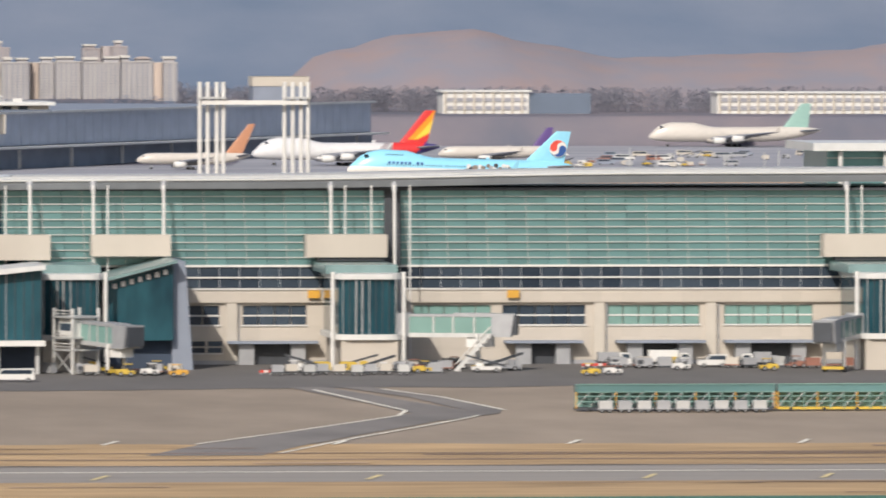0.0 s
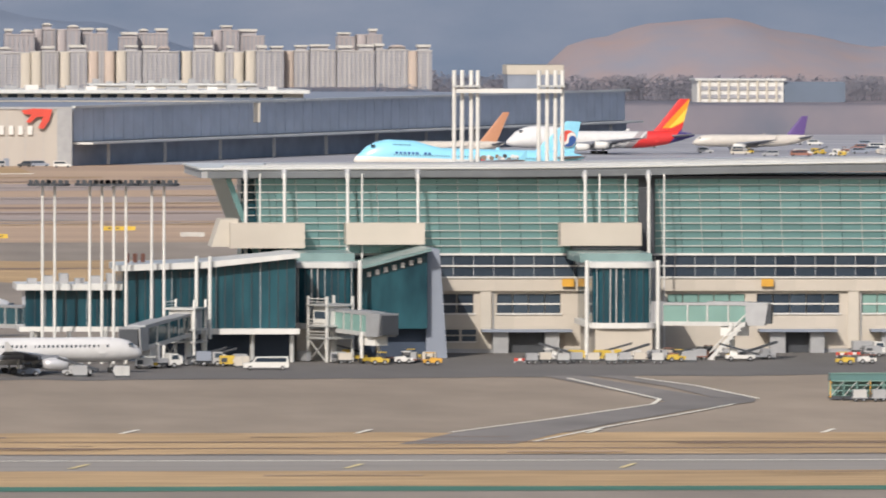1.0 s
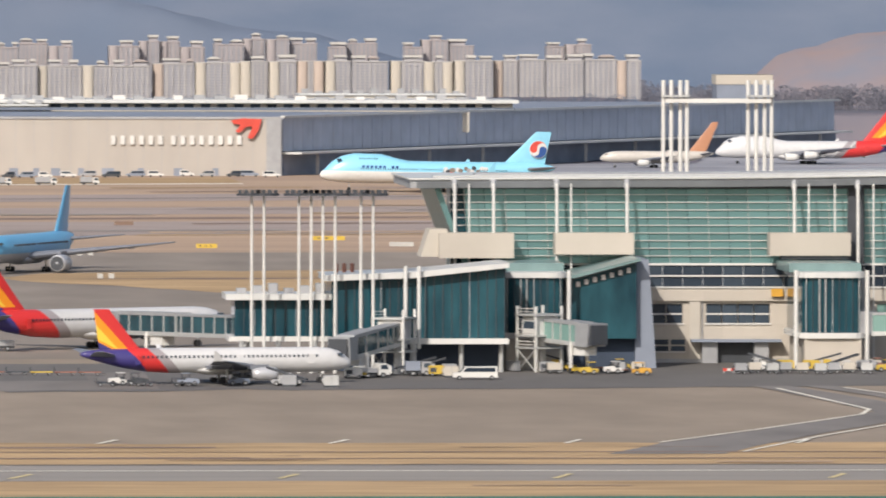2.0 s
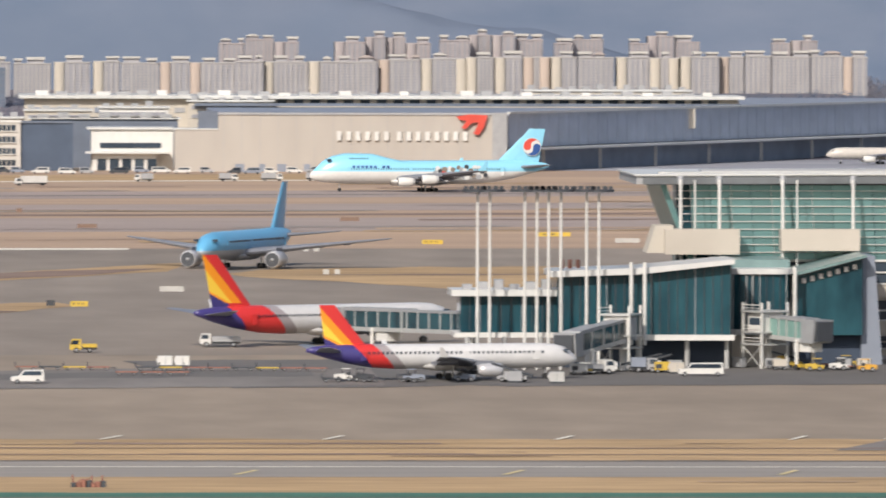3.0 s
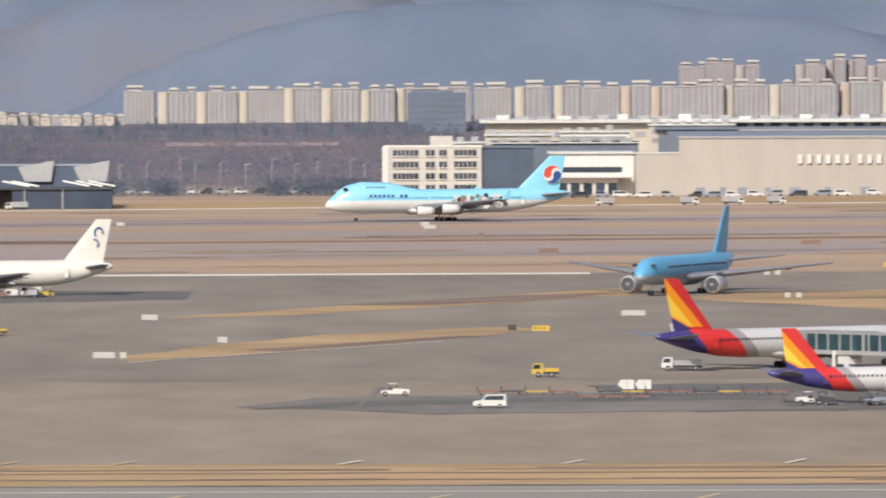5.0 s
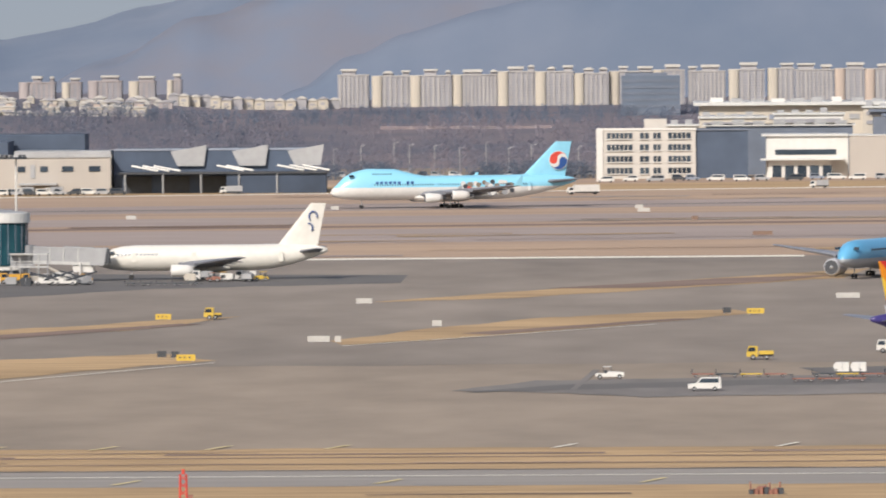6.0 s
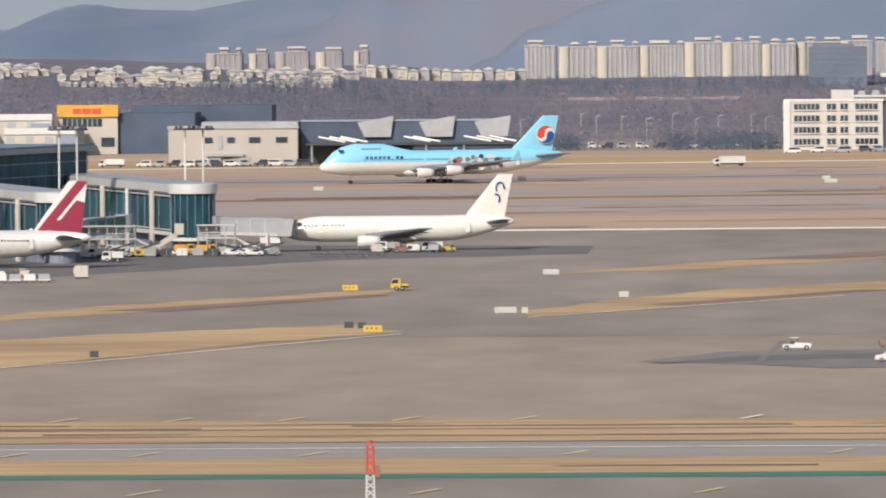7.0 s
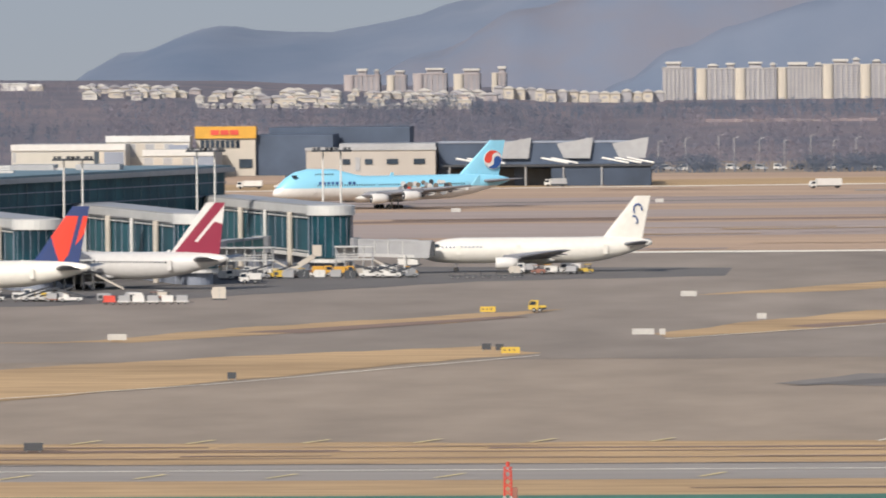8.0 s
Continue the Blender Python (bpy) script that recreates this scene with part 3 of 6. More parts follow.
for k in range(110):
    house(ap.uniform(-372, -205), 3990 + 105 * ap.random() ** 0.7, ap.uniform(2.6, 6), ap.uniform(1.4, 2.6), APT_CREAM if ap.random() < 0.5 else APT_CAP if ap.random() < 0.6 else APT_FAR, "houses below the hill")
for k in range(36):
    house(-315 + 3.0 * k + ap.uniform(-0.5, 0.5), 3978 + ap.uniform(-4, 4), ap.uniform(1.6, 2.6), ap.uniform(0.8, 1.3), APT_CAP if k % 4 else APT_GREY, "low row of houses below the hill")
for k in range(6):
    v = thing("villa", pose(-300 + 17.2 * k, 3984, rise(-300 + 17.2 * k, 3984)), "cream flat-roofed villa below the hill", "house", "villas below the hill")
    part("wall", B((0, 6.2, 0, 8, -1, 2.9)), APT_CREAM, v)
    part("roof", B((-0.4, 6.6, -0.4, 8, 2.9, 3.4)), APT_CAP, v)
    part("roof_hut", B((2.5, 5, 2, 6, 3.4, 4.3)), APT_PEACH, v)
    for a in (0.8, 3.6):
        part("window", B((a, a + 1.6, -0.15, 0, 1.2, 2.0)), APT_WINDOW, v)
for k in range(16):
    house(-204 + 4.3 * k, 4088 + ap.uniform(-15, 0), 4.0, ap.uniform(3.4, 4.4), APT_CREAM if k % 3 else APT_GREY, "row of low flats below the hill")
hh = thing("hilltop_hall", pose(-404, 4098, rise(-404, 4098) - 0.3), "long white hall on the wooded hillock", "building")
part("wall", B((0, 16, 0, 10, 0, 2.8)), WHITE, hh)
part("roof", B((-0.5, 10, -0.5, 10, 2.8, 3.3)), ROOF_WHITE, hh)
part("annex", B((11, 17, -2, 6, 0, 2.0)), APT_CREAM, hh)
rw = thing("low_red_wall", pose(-114, 3912, rise(-80, 3912) - 0.4), "long low reddish wall among the bare trees", "wall")
for k in range(11):
    part("wall_bay", B((6 * k, 6 * k + 5.6, 0, 0.6, -1.0, 1.5 + ap.uniform(-0.2, 0.2))), HILL_BROWN, rw)
    part("pier", B((6 * k + 5.6, 6 * k + 6, -0.1, 0.7, -1.0, 1.8)), APT_FAR, rw)


# ---- airport buildings on the far side ----
def building(name, x0, x1, y0, y1, h, mat, label, z0=0.0, yaw=0):
    t = thing(name, pose(x0, y0, z0, 0, 0, yaw), label, "building")
    part("wall", B((0, x1 - x0, 0, y1 - y0, 0, h)), mat, t)
    return t, x1 - x0, y1 - y0


# hangar with pale front and slate side that runs away to the right
hg = thing("hangar", pose(0, 0, 0), "huge beige aircraft hangar with slate-blue side wall", "building")
part("front_wall", B((72.3, 164, 3400, 3404, 0, 19.4)), HANGAR, hg)
part("low_front", B((57.8, 72.3, 3400, 3420, 0, 14.0)), HANGAR, hg, "lower wing of the hangar front")
part("low_front_coping", B((57.5, 72.3, 3399.7, 3420, 14.0, 14.4)), ROOF_WHITE, hg)
for k in range(15):
    part("front_seam", B((74 + 6.1 * k, 74.12 + 6.1 * k, 3399.92, 3400, 0, 19.0)), GREY, hg)
for x, w in ((78, 3), (86, 2), (92, 3), (101, 2), (109, 4), (121, 2), (133, 3), (146, 2)):
    part("front_door", B((x, x + w, 3399.85, 3400, 0, 2.6)), SLATE, hg)
part("corner_pier", B((164, 169, 3399.5, 3404, 0, 19.8)), GREY, hg)
part("roof", slab([(72.3, 3404), (168.8, 3404), (411, 3937), (266, 3945), (72.3, 3600)], 0, 19.0), SLATE, hg)
for k in range(63):
    f0, f1 = k / 46, (k + 0.95) / 46
    p0, p1 = (169.3 + 176 * f0, 3404 + 388 * f0), (169.3 + 176 * f1, 3404 + 388 * f1)
    o = (0.5, -0.2)
    bmv = [(p0[0], p0[1]), (p1[0], p1[1]), (p1[0] + o[0], p1[1] + o[1]), (p0[0] + o[0], p0[1] + o[1])]
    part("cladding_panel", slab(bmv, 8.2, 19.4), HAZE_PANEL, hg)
part("roof_edge", slab([(169, 3402), (412, 3937), (413.2, 3936.5), (170.2, 3401.5)], 19.4, 20.2), ROOF_WHITE, hg, "white roof edge")
part("canopy", slab([(169.5, 3404), (411.5, 3937), (418, 3934), (176, 3401)], 7.2, 7.9), ROOF_WHITE, hg, "white canopy along the side")
part("lower_wall", slab([(169.3, 3404), (411.3, 3937), (411.6, 3936.9), (169.6, 3403.9)], 0, 7.2), DOOR_BLUE, hg)
for k in range(11):
    f = k / 8 + 0.05
    part("hangar_column", B((173 + 176 * f, 174 + 176 * f, 3401 + 388 * f, 3402 + 388 * f, 0, 7.2)), GREY, hg)
part("front_cornice", B((72.2, 164, 3399.6, 3400, 19.0, 19.8)), GREY, hg)
for k in range(14):
    x = 112.0 + 3.15 * k + (1.2 if k > 5 else 0)
    part("sign_bar", B((x, x + 1.5, 3399.2, 3400, 10.5, 13.5)), WHITE, hg, "raised white sign shape")
part("sign_emblem", prism([(152, 18.6), (156, 19.3), (162.4, 19.0), (161.2, 15.0), (159.4, 12.4), (157.6, 12.8), (158.8, 15.2), (159.2, 16.6), (157.0, 16.4), (155.0, 14.4), (153.6, 14.8), (155.4, 17.2), (153.0, 17.4)], 3398.6, 3399.2), RED, hg, "red sign emblem on the hangar")
part("plant_box", B((65.7, 72.25, 3402, 3412, 14.4, 20.2)), NAVY, hg, "slate-blue plant housing at the hangar corner")
part("roof_hut", B((234, 243, 3560, 3568, 12.5, 19.4)), CREAM, hg, "pale box on the side wall")

cargo, cw, cd = building("cargo_terminal", 8, 262, 3612, 3660, 22.0, CREAM, "long white cargo terminal behind the hangar")
part("roof", B((-2, cw + 2, -3, cd, 22.0, 23.2)), ROOF_WHITE, cargo)
part("lower_roof", B((60, cw, -9, -3, 19.5, 20.5)), NAVY, cargo, "dark blue lean-to roof")
for k in range(30):
    part("window", B((72 + 5.9 * k, 75.5 + 5.9 * k, -0.3, 0, 20.4, 21.7)), WINDOW, cargo)
low, lw, ld = building("cargo_annex", 30, 57.5, 3418, 3440, 13.8, WHITE, "stepped white annex beside the hangar")
part("roof", B((-1.5, lw, -1, ld, 13.8, 14.5)), ROOF_WHITE, low)
part("window_band", B((3, lw - 4, -0.3, 0, 7.6, 9.3)), WINDOW, low)
part("loading_bay", B((0.5, 22, -5, 0, 0, 5.8)), WHITE, low)
part("canopy", B((-2, 26, -8, 0, 5.8, 6.4)), ROOF_WHITE, low)
for k in range(5):
    part("bay_door", B((2 + 4.2 * k, 5 + 4.2 * k, -5.3, -5, 0.1, 4.0)), WINDOW, low)
# navy wall paints the blue-grey shadow below the white roofs
back, bw, bd = building("cargo_shed", 10, 60, 3470, 3500, 17.0, NAVY, "low cargo shed, wall darkened as shadow, white roof and plant")
for k in range(7):
    part("roof_unit", B((2 + 7 * k, 6 + 7 * k, 3, 9, 17, 18.2 + 0.6 * (k % 2))), GREY, back)
part("roof", B((-1, bw + 1, -1, bd, 16.6, 17.0)), ROOF_WHITE, back)

off, ow, od = building("office_block", -26.4, 6.3, 3408, 3424, 16.6, OFFICE, "four-storey cream office block beside the perimeter road")
part("penthouse", B((15.5, 23, 2, 9, 16.6, 20.0)), OFFICE, off)
part("parapet", B((-0.3, ow + 0.3, -0.3, 0.2, 16.2, 17.0)), WHITE, off)
for fl in range(4):
    for a, b in ((3, 11.5), (14, 17), (18.5, 21), (23.5, 31)):
        k = part("window", B((a, b, -0.25, 0, 1.7 + 3.9 * fl, 3.7 + 3.9 * fl)), WINDOW, off)
        for i in range(1, round((b - a) / 1.4)):
            x = a + (b - a) * i / round((b - a) / 1.4)
            part("mullion", B((x - 0.12, x + 0.12, -0.4, -0.25, 1.7 + 3.9 * fl, 3.7 + 3.9 * fl)), CREAM, k)
        part("sill", B((a - 0.2, b + 0.2, -0.6, -0.25, 1.45 + 3.9 * fl, 1.7 + 3.9 * fl)), WHITE, k)
# the shade of this right side is put into the sheeting colour
part("side_wing", B((ow, ow + 17.5, 1, 15, 0, 16.0)), HAZE_CLAD, off, "dark slate side wing, shade included in the colour")
part("wing_roof", B((ow, ow + 17.5, 0.5, 15, 16.0, 16.6)), NAVY, off)
part("pilaster", B((-0.6, 1.6, -0.5, 0, 0, 16.6)), WHITE, off)

wh, ww, wd = building("grey_warehouse", -219.5, -178.6, 3205, 3235, 12.2, HANGAR, "beige-grey warehouse with a few high windows")
part("parapet", B((-0.3, ww + 0.3, -0.4, 0.0, 11.6, 12.6)), GREY, wh)
part("rear_block", B((10, 40.5, 8, 28, 12.2, 13.6)), GREY, wh)
for a in (11.5, 18.6, 25.5, 34.0):
    part("window", B((a, a + (3.6 if a > 20 else 2.4), -0.3, 0, 7.2, 8.9)), WINDOW, wh)
part("door", B((15.5, 17, -0.3, 0, 5.2, 9.4)), GREY, wh)
part("canopy", B((12, 24, -5, 0, 3.0, 3.6)), GREY, wh)

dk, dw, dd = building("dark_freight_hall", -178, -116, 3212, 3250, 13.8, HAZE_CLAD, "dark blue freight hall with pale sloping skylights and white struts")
for a in (18, 37.5, 55):
    part("skylight", prism([(a, 13.2), (a + 11.5, 15.2), (a + 10.5, 8.6), (a + 2.2, 8.6)], -1.4, -0.3), GREY, dk, "pale grey sloping panel")
for a in (6.0, 9.5, 13.0, 33, 36, 52, 56, 60):
    part("strut", T(((a, -7, 8.8), (a + 8.5, -9.5, 7.2), 0.32)), WHITE, dk, "white canopy strut")
part("canopy", B((2, dw + 6, -10, -0.5, 6.2, 6.8)), DARK, dk)
part("lean_to", B((36, dw + 5.5, -9.2, -0.6, 0, 6.2)), CLAD_SHADE, dk, "dark lean-to below the canopy")
part("roof_edge", B((0, dw, -0.3, 0.3, 13.5, 14.2)), SLATE, dk)
for a in range(0, 60, 12):
    part("canopy_post", T(((a + 4, -9.5, 0), (a + 4, -9.5, 6.4), 0.3)), GREY, dk)
for a in (4, 16, 28, 40):
    part("dock_door", B((a, a + 8, -0.4, 0, 0.1, 5.4)), DARK, dk)

dh, hw, hd = building("courier_building", -271, -251, 3415, 3450, 12.6, CREAM, "cream courier depot with an amber sign band")
part("sign_band", B((-0.3, hw + 0.3, -0.8, 4, 12.6, 16.6)), ORANGE, dh, "amber-yellow sign band")
for k in range(3):
    part("sign_bar", B((5 + 3.3 * k, 7.8 + 3.3 * k, -1.1, -0.8, 13.8, 15.4)), RED, dh, "red sign shape")
for k in range(8):
    part("window", B((1.5 + 1.7 * k, 2.8 + 1.7 * k, -0.3, 0, 9.4, 12.0)), WINDOW, dh)
part("window", B((14.5, 19, -0.3, 0, 2.6, 5.6)), WINDOW, dh)
# right-hand halls coloured dark to show them turned from the sun
part("dark_side", B((hw, hw + 26, 2, 34, 0, 13.6)), HAZE_CLAD, dh, "dark slate sorting hall, shade included in the colour")
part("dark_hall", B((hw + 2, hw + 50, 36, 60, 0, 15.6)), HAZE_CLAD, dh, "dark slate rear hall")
for x0, x1, h in ((-330, -292, 11.0), (-300, -272, 13.4), (-286, -262, 9.0)):
    s1, s1w, s1d = building("cargo_block", x0, x1, 3400 if h > 12 else 3380, 3412, h, OFFICE, "off-white flat-roofed cargo block")
    part("parapet", B((-0.2, s1w + 0.2, -0.5, 0.1, h - 1.6, h + 0.5)), ROOF_WHITE, s1)
    for k in range(int(s1w / 3.2)):
        part("wall_panel", B((0.4 + 3.2 * k, 3.3 + 3.2 * k, -0.12, 0, h * 0.5, h - 2.2)), CREAM if k % 2 else GREY, s1)
    part("roof", B((0.1, s1w - 0.1, 0.1, s1d, h, h + 0.3)), GREY, s1)
    # flat slate sheet stands for the shade inside a bay
    part("shaded_bay", B((s1w - 7, s1w - 0.5, -0.3, 0, h * 0.3, h * 0.8)), SLATE, s1)

for x0, x1, z, lab in ((468, 504, 21.0, "distant white airport office with window rows"), (583, 700, 20.5, "distant long white airport building"), (389, 412, 27.4, "distant slate block with a pale top floor")):
    b1, b1w, b1d = building("distant_building", x0, x1, 4195, 4215, z - 12, WHITE, lab, 12)
    if x0 == 389:
        b1.children[0].data.materials[0] = SLATE
        part("top_floor", B((-0.3, b1w + 0.3, -0.3, b1d, z - 16, z - 12)), APT_CREAM, b1)
        continue
    for k in range(2):
        part("window_band", B((1, b1w - 1, -0.4, 0, 1.6 + 3.4 * k, 3.2 + 3.4 * k)), APT_WINDOW, b1)
    part("roof", B((-1, b1w + 1, -1, b1d, z - 12, z - 11.2)), ROOF_WHITE, b1)
    for k in range(int(b1w / 4)):
        part("wall_pier", B((0.6 + 4 * k, 1.5 + 4 * k, -0.8, 0, 0, z - 12)), APT_CREAM, b1)
    part("glass_wing", B((b1w, b1w + 26, 1, b1d, 0, z - 12.6)), BLUE_OFFICE, b1, "hazy blue-green glass wing")


# ---- aircraft ----
def loft(rings, n=28):
    """A closed skin through rings (x, half width, up, down, centre height)."""
    bm = bmesh.new()
    loops = []
    for x, w, up, dn, zc in rings:
        loops.append([bm.verts.new((x, w * math.cos(2 * math.pi * k / n), zc + (up if math.sin(2 * math.pi * k / n) > 0 else dn) * math.sin(2 * math.pi * k / n))) for k in range(n)])
    for p, q in zip(loops, loops[1:]):
        for k in range(n):
            bm.faces.new((p[k], p[(k + 1) % n], q[(k + 1) % n], q[k]))
    bm.faces.new(loops[0])
    bm.faces.new(loops[-1][::-1])
    bmesh.ops.recalc_face_normals(bm, faces=bm.faces)
    return bm


def foil(root, tip, upright=False):
    """A tapered wing between two sections (x of leading edge, y, z, chord, thickness)."""
    bm = bmesh.new()
    shape = ((0.0, 0.0), (0.04, 0.35), (0.15, 0.52), (0.35, 0.55), (0.65, 0.35), (1.0, 0.04), (1.0, -0.04), (0.65, -0.25), (0.35, -0.42), (0.15, -0.42), (0.04, -0.3))
    loops = []
    for x, y, z, c, th in (root, tip):
        loops.append([bm.verts.new((x - c * u, y + th * v, z) if upright else (x - c * u, y, z + th * v)) for u, v in shape])
    n = len(shape)
    for k in range(n):
        bm.faces.new((loops[0][k], loops[0][(k + 1) % n], loops[1][(k + 1) % n], loops[1][k]))
    bm.faces.new(loops[0])
    bm.faces.new(loops[1][::-1])
    bmesh.ops.recalc_face_normals(bm, faces=bm.faces)
    return bm


def disc(x, y, z, r, depth, n=24, a0=0.0, a1=2 * math.pi):
    pts = [(x + r * math.cos(a0 + (a1 - a0) * k / n), z + r * math.sin(a0 + (a1 - a0) * k / n)) for k in range(n + (a1 - a0 < 6.2))]
    return prism(pts, y - depth, y + depth)


def airliner(m, label, L, R, span, tail, paint, fin_paint, engines=2, hump=False, eng_r=1.4, windows=True, nac=None, belly=None, group="", name="airliner", winglets=True, fin_c=0.155, fin_s=0.8):
    """An airliner: nose along +x, wheels on z = 0, middle of the fuselage over the origin."""
    t = thing(name, m, label, "airplane", group)
    z0 = (belly if belly else R * 0.95) + R
    h, up = L / 2, R * 0.55
    u2 = 1.62 if hump else 1.0
    rings = [(h, 0.05 * R, 0.05 * R, 0.05 * R, z0 - 0.35 * R), (h - 0.12 * R, 0.25 * R, 0.28 * R, 0.25 * R, z0 - 0.33 * R), (h - 0.5 * R, 0.5 * R, 0.55 * R, 0.48 * R, z0 - 0.26 * R),
             (h - 1.1 * R, 0.72 * R, (0.86 if not hump else 1.08) * R, 0.72 * R, z0 - 0.16 * R), (h - 1.9 * R, 0.9 * R, (0.97 if not hump else 1.42) * R, 0.88 * R, z0 - 0.06 * R), (h - 3.0 * R, R, u2 * R, R, z0),
             (h - 0.26 * L, R, (1.0 if not hump else 1.58) * R, R, z0), (h - 0.34 * L, R, (1.0 if not hump else 1.15) * R, R, z0), (h - 0.38 * L, R, R, R, z0), (-h + 0.33 * L, R, R, R, z0),
             (-h + 0.24 * L, 0.95 * R, 0.98 * R, 0.93 * R, z0 + 0.05 * R), (-h + 0.15 * L, 0.76 * R, 0.85 * R, 0.72 * R, z0 + 0.17 * R),
             (-h + 0.07 * L, 0.48 * R, 0.58 * R, 0.45 * R, z0 + 0.36 * R), (-h + 0.02 * L, 0.24 * R, 0.3 * R, 0.24 * R, z0 + 0.5 * R), (-h, 0.1 * R, 0.12 * R, 0.12 * R, z0 + 0.54 * R)]
    part("fuselage", loft(rings), paint, t, smooth=True)
    zc = z0 + (0.95 * R if hump else 0.35 * R)
    xc = h - (1.55 * R if hump else 1.05 * R)
    for s in (1, -1):
        part("cockpit_window", B((xc - 0.25 * R, xc + 0.1 * R, s * 0.70 * R - 0.14 * R, s * 0.70 * R + 0.14 * R, zc, zc + 0.18 * R)), WINDOW, t)
        if windows:
            for lo, hi, dz in ((-h + 0.2 * L, h - 3.2 * R, 0.22), *(((h - 0.24 * L, h - 3.4 * R, 1.12),) if hump else ())):
                bm = bmesh.new()
                hw = R * math.sqrt(max(0.05, 1 - (dz / (u2 if dz > 1 else 1)) ** 2))
                x = lo
                while x < hi:
                    box(bm, x, x + 0.32, s * hw - 0.06, s * hw + 0.06, z0 + dz * R, z0 + dz * R + 0.42)
                    x += 0.75
                part("cabin_window_strip", bm, WINDOW, t, kind="stuff")
        for k, f in enumerate((0.16, 0.42, 0.80)):
            xd = h - f * L
            part("cabin_door", B((xd - 0.5, xd + 0.5, s * R * 0.985 - 0.05, s * R * 0.985 + 0.05, z0 - 0.28 * R, z0 + 0.45 * R)), paint, t)
    # wings
    xr = 0.16 * L
    semi = span / 2
    sweep = semi * (0.72 if hump else 0.6)
    zr, dih = z0 - 0.62 * R, semi * 0.10
    for s in (1, -1):
        part("wing", foil((xr, s * R * 0.4, zr, L * 0.20, R * 0.62), (xr - sweep, s * semi, zr + dih, L * 0.045, R * 0.10)), WING_SHADED, t, smooth=False)
        if winglets:
            part("winglet", foil((xr - sweep - L * 0.008, s * semi, zr + dih, L * 0.035, R * 0.08), (xr - sweep - L * 0.035, s * (semi + 0.5), zr + dih + R * 0.8, L * 0.012, R * 0.04), True), paint, t)
        for f in (0.3, 0.5, 0.7):
            xf, yf, zf = xr - sweep * f - L * (0.2 - 0.155 * f) * 0.72, s * (semi * f), zr + dih * f - 0.25
            part("flap_fairing", T(((xf + 2.2, yf, zf), (xf - 2.2, yf, zf - 0.25), 0.3, 8, 0.08)), WING_SHADED, t)
        part("horizontal_stabilizer", foil((-h + 0.13 * L, s * 0.3 * R, z0 + 0.42 * R, L * 0.10, R * 0.3), (-h + 0.045 * L, s * semi * 0.41, z0 + 0.42 * R + 0.9, L * 0.035, R * 0.08)), WING_SHADED, t)
        spots = ((0.34, 0.30), (0.62, 0.56)) if engines == 4 else ((0.32, 0.30),)
        for yf, off in spots:
            ye = s * semi * yf
            xe = xr - sweep * yf + 0.055 * L
            ze = zr + dih * yf - eng_r * 1.15 - 0.15
            prof = [(1.9, 0.93), (1.75, 1.0), (0.8, 1.06), (-0.9, 0.98), (-1.9, 0.72)]
            e = part("engine", loft([(xe + a * eng_r, b * eng_r, b * eng_r, b * eng_r, 0) for a, b in prof], 24), nac or ENGINE_GREY, t, smooth=True)
            for v in e.data.vertices:
                v.co.y, v.co.z = v.co.y + ye, v.co.z + ze
            part("fan", T(((xe + 1.8 * eng_r, ye, ze), (xe + 1.92 * eng_r, ye, ze), 0.84 * eng_r, 24)), DARK, e, "dark fan in the engine intake")
            part("spinner", T(((xe + 1.9 * eng_r, ye, ze), (xe + 2.15 * eng_r, ye, ze), 0.22 * eng_r, 12, 0.04)), ENGINE_GREY, e)
            part("exhaust_cone", T(((xe - 1.85 * eng_r, ye, ze), (xe - 2.9 * eng_r, ye, ze), 0.5 * eng_r, 16, 0.12 * eng_r)), DARK, e)
            part("pylon", B((xe - 2.6 * eng_r, xe + 0.7 * eng_r, ye - 0.16, ye + 0.16, ze + 0.7 * eng_r, ze + 1.4 * eng_r)), WING_SHADED, t)
    # fin
    zf = z0 + 0.75 * R
    fh = tail - zf
    part("fin", foil((-h + 0.225 * L, 0, zf, L * fin_c, R * 0.3), (-h + 0.225 * L - fh * fin_s, 0, tail, L * fin_c * 0.36, R * 0.12), True), fin_paint, t)
    part("belly_fairing", loft([(xr + 1.5, 0.4 * R, 0.2, 0.2, z0 - 0.75 * R), (xr - 1, 0.95 * R, 0.5, 0.45 * R, z0 - 0.72 * R), (xr - 0.2 * L, 0.95 * R, 0.5, 0.45 * R, z0 - 0.72 * R), (xr - 0.27 * L, 0.4 * R, 0.2, 0.2, z0 - 0.7 * R)], 16), paint, t, smooth=True)
    # gear
    wr = 0.55 if R > 2.2 else 0.45
    g = part("nose_gear", T(((h - 2.6 * R, 0, wr), (h - 2.6 * R, 0, z0 - 0.7 * R), 0.14)), STEEL, t)
    for s in (1, -1):
        part("wheel", T(((h - 2.6 * R, s * 0.22, wr), (h - 2.6 * R, s * 0.52, wr), wr, 14)), TYRE, g)
    legs = ((1, 0.0, 1.35), (-1, 0.0, 1.35)) + (((1, -2.8, 0.7), (-1, -2.8, 0.7)) if hump else ())
    for s, dx, dy in legs:
        xg, yg = xr - 0.135 * L + dx, s * dy * R
        g = part("main_gear", T(((xg, yg, wr), (xg, yg, z0 - 0.6 * R), 0.22), ((xg - 1.0, yg, wr), (xg + 1.0, yg, wr), 0.15)), STEEL, t)
        for a in (-0.8, 0.8):
            for b in (-1, 1):
                part("wheel", T(((xg + a, yg + b * 0.25, wr), (xg + a, yg + b * 0.68, wr), wr, 14)), TYRE, g)
    return t, z0


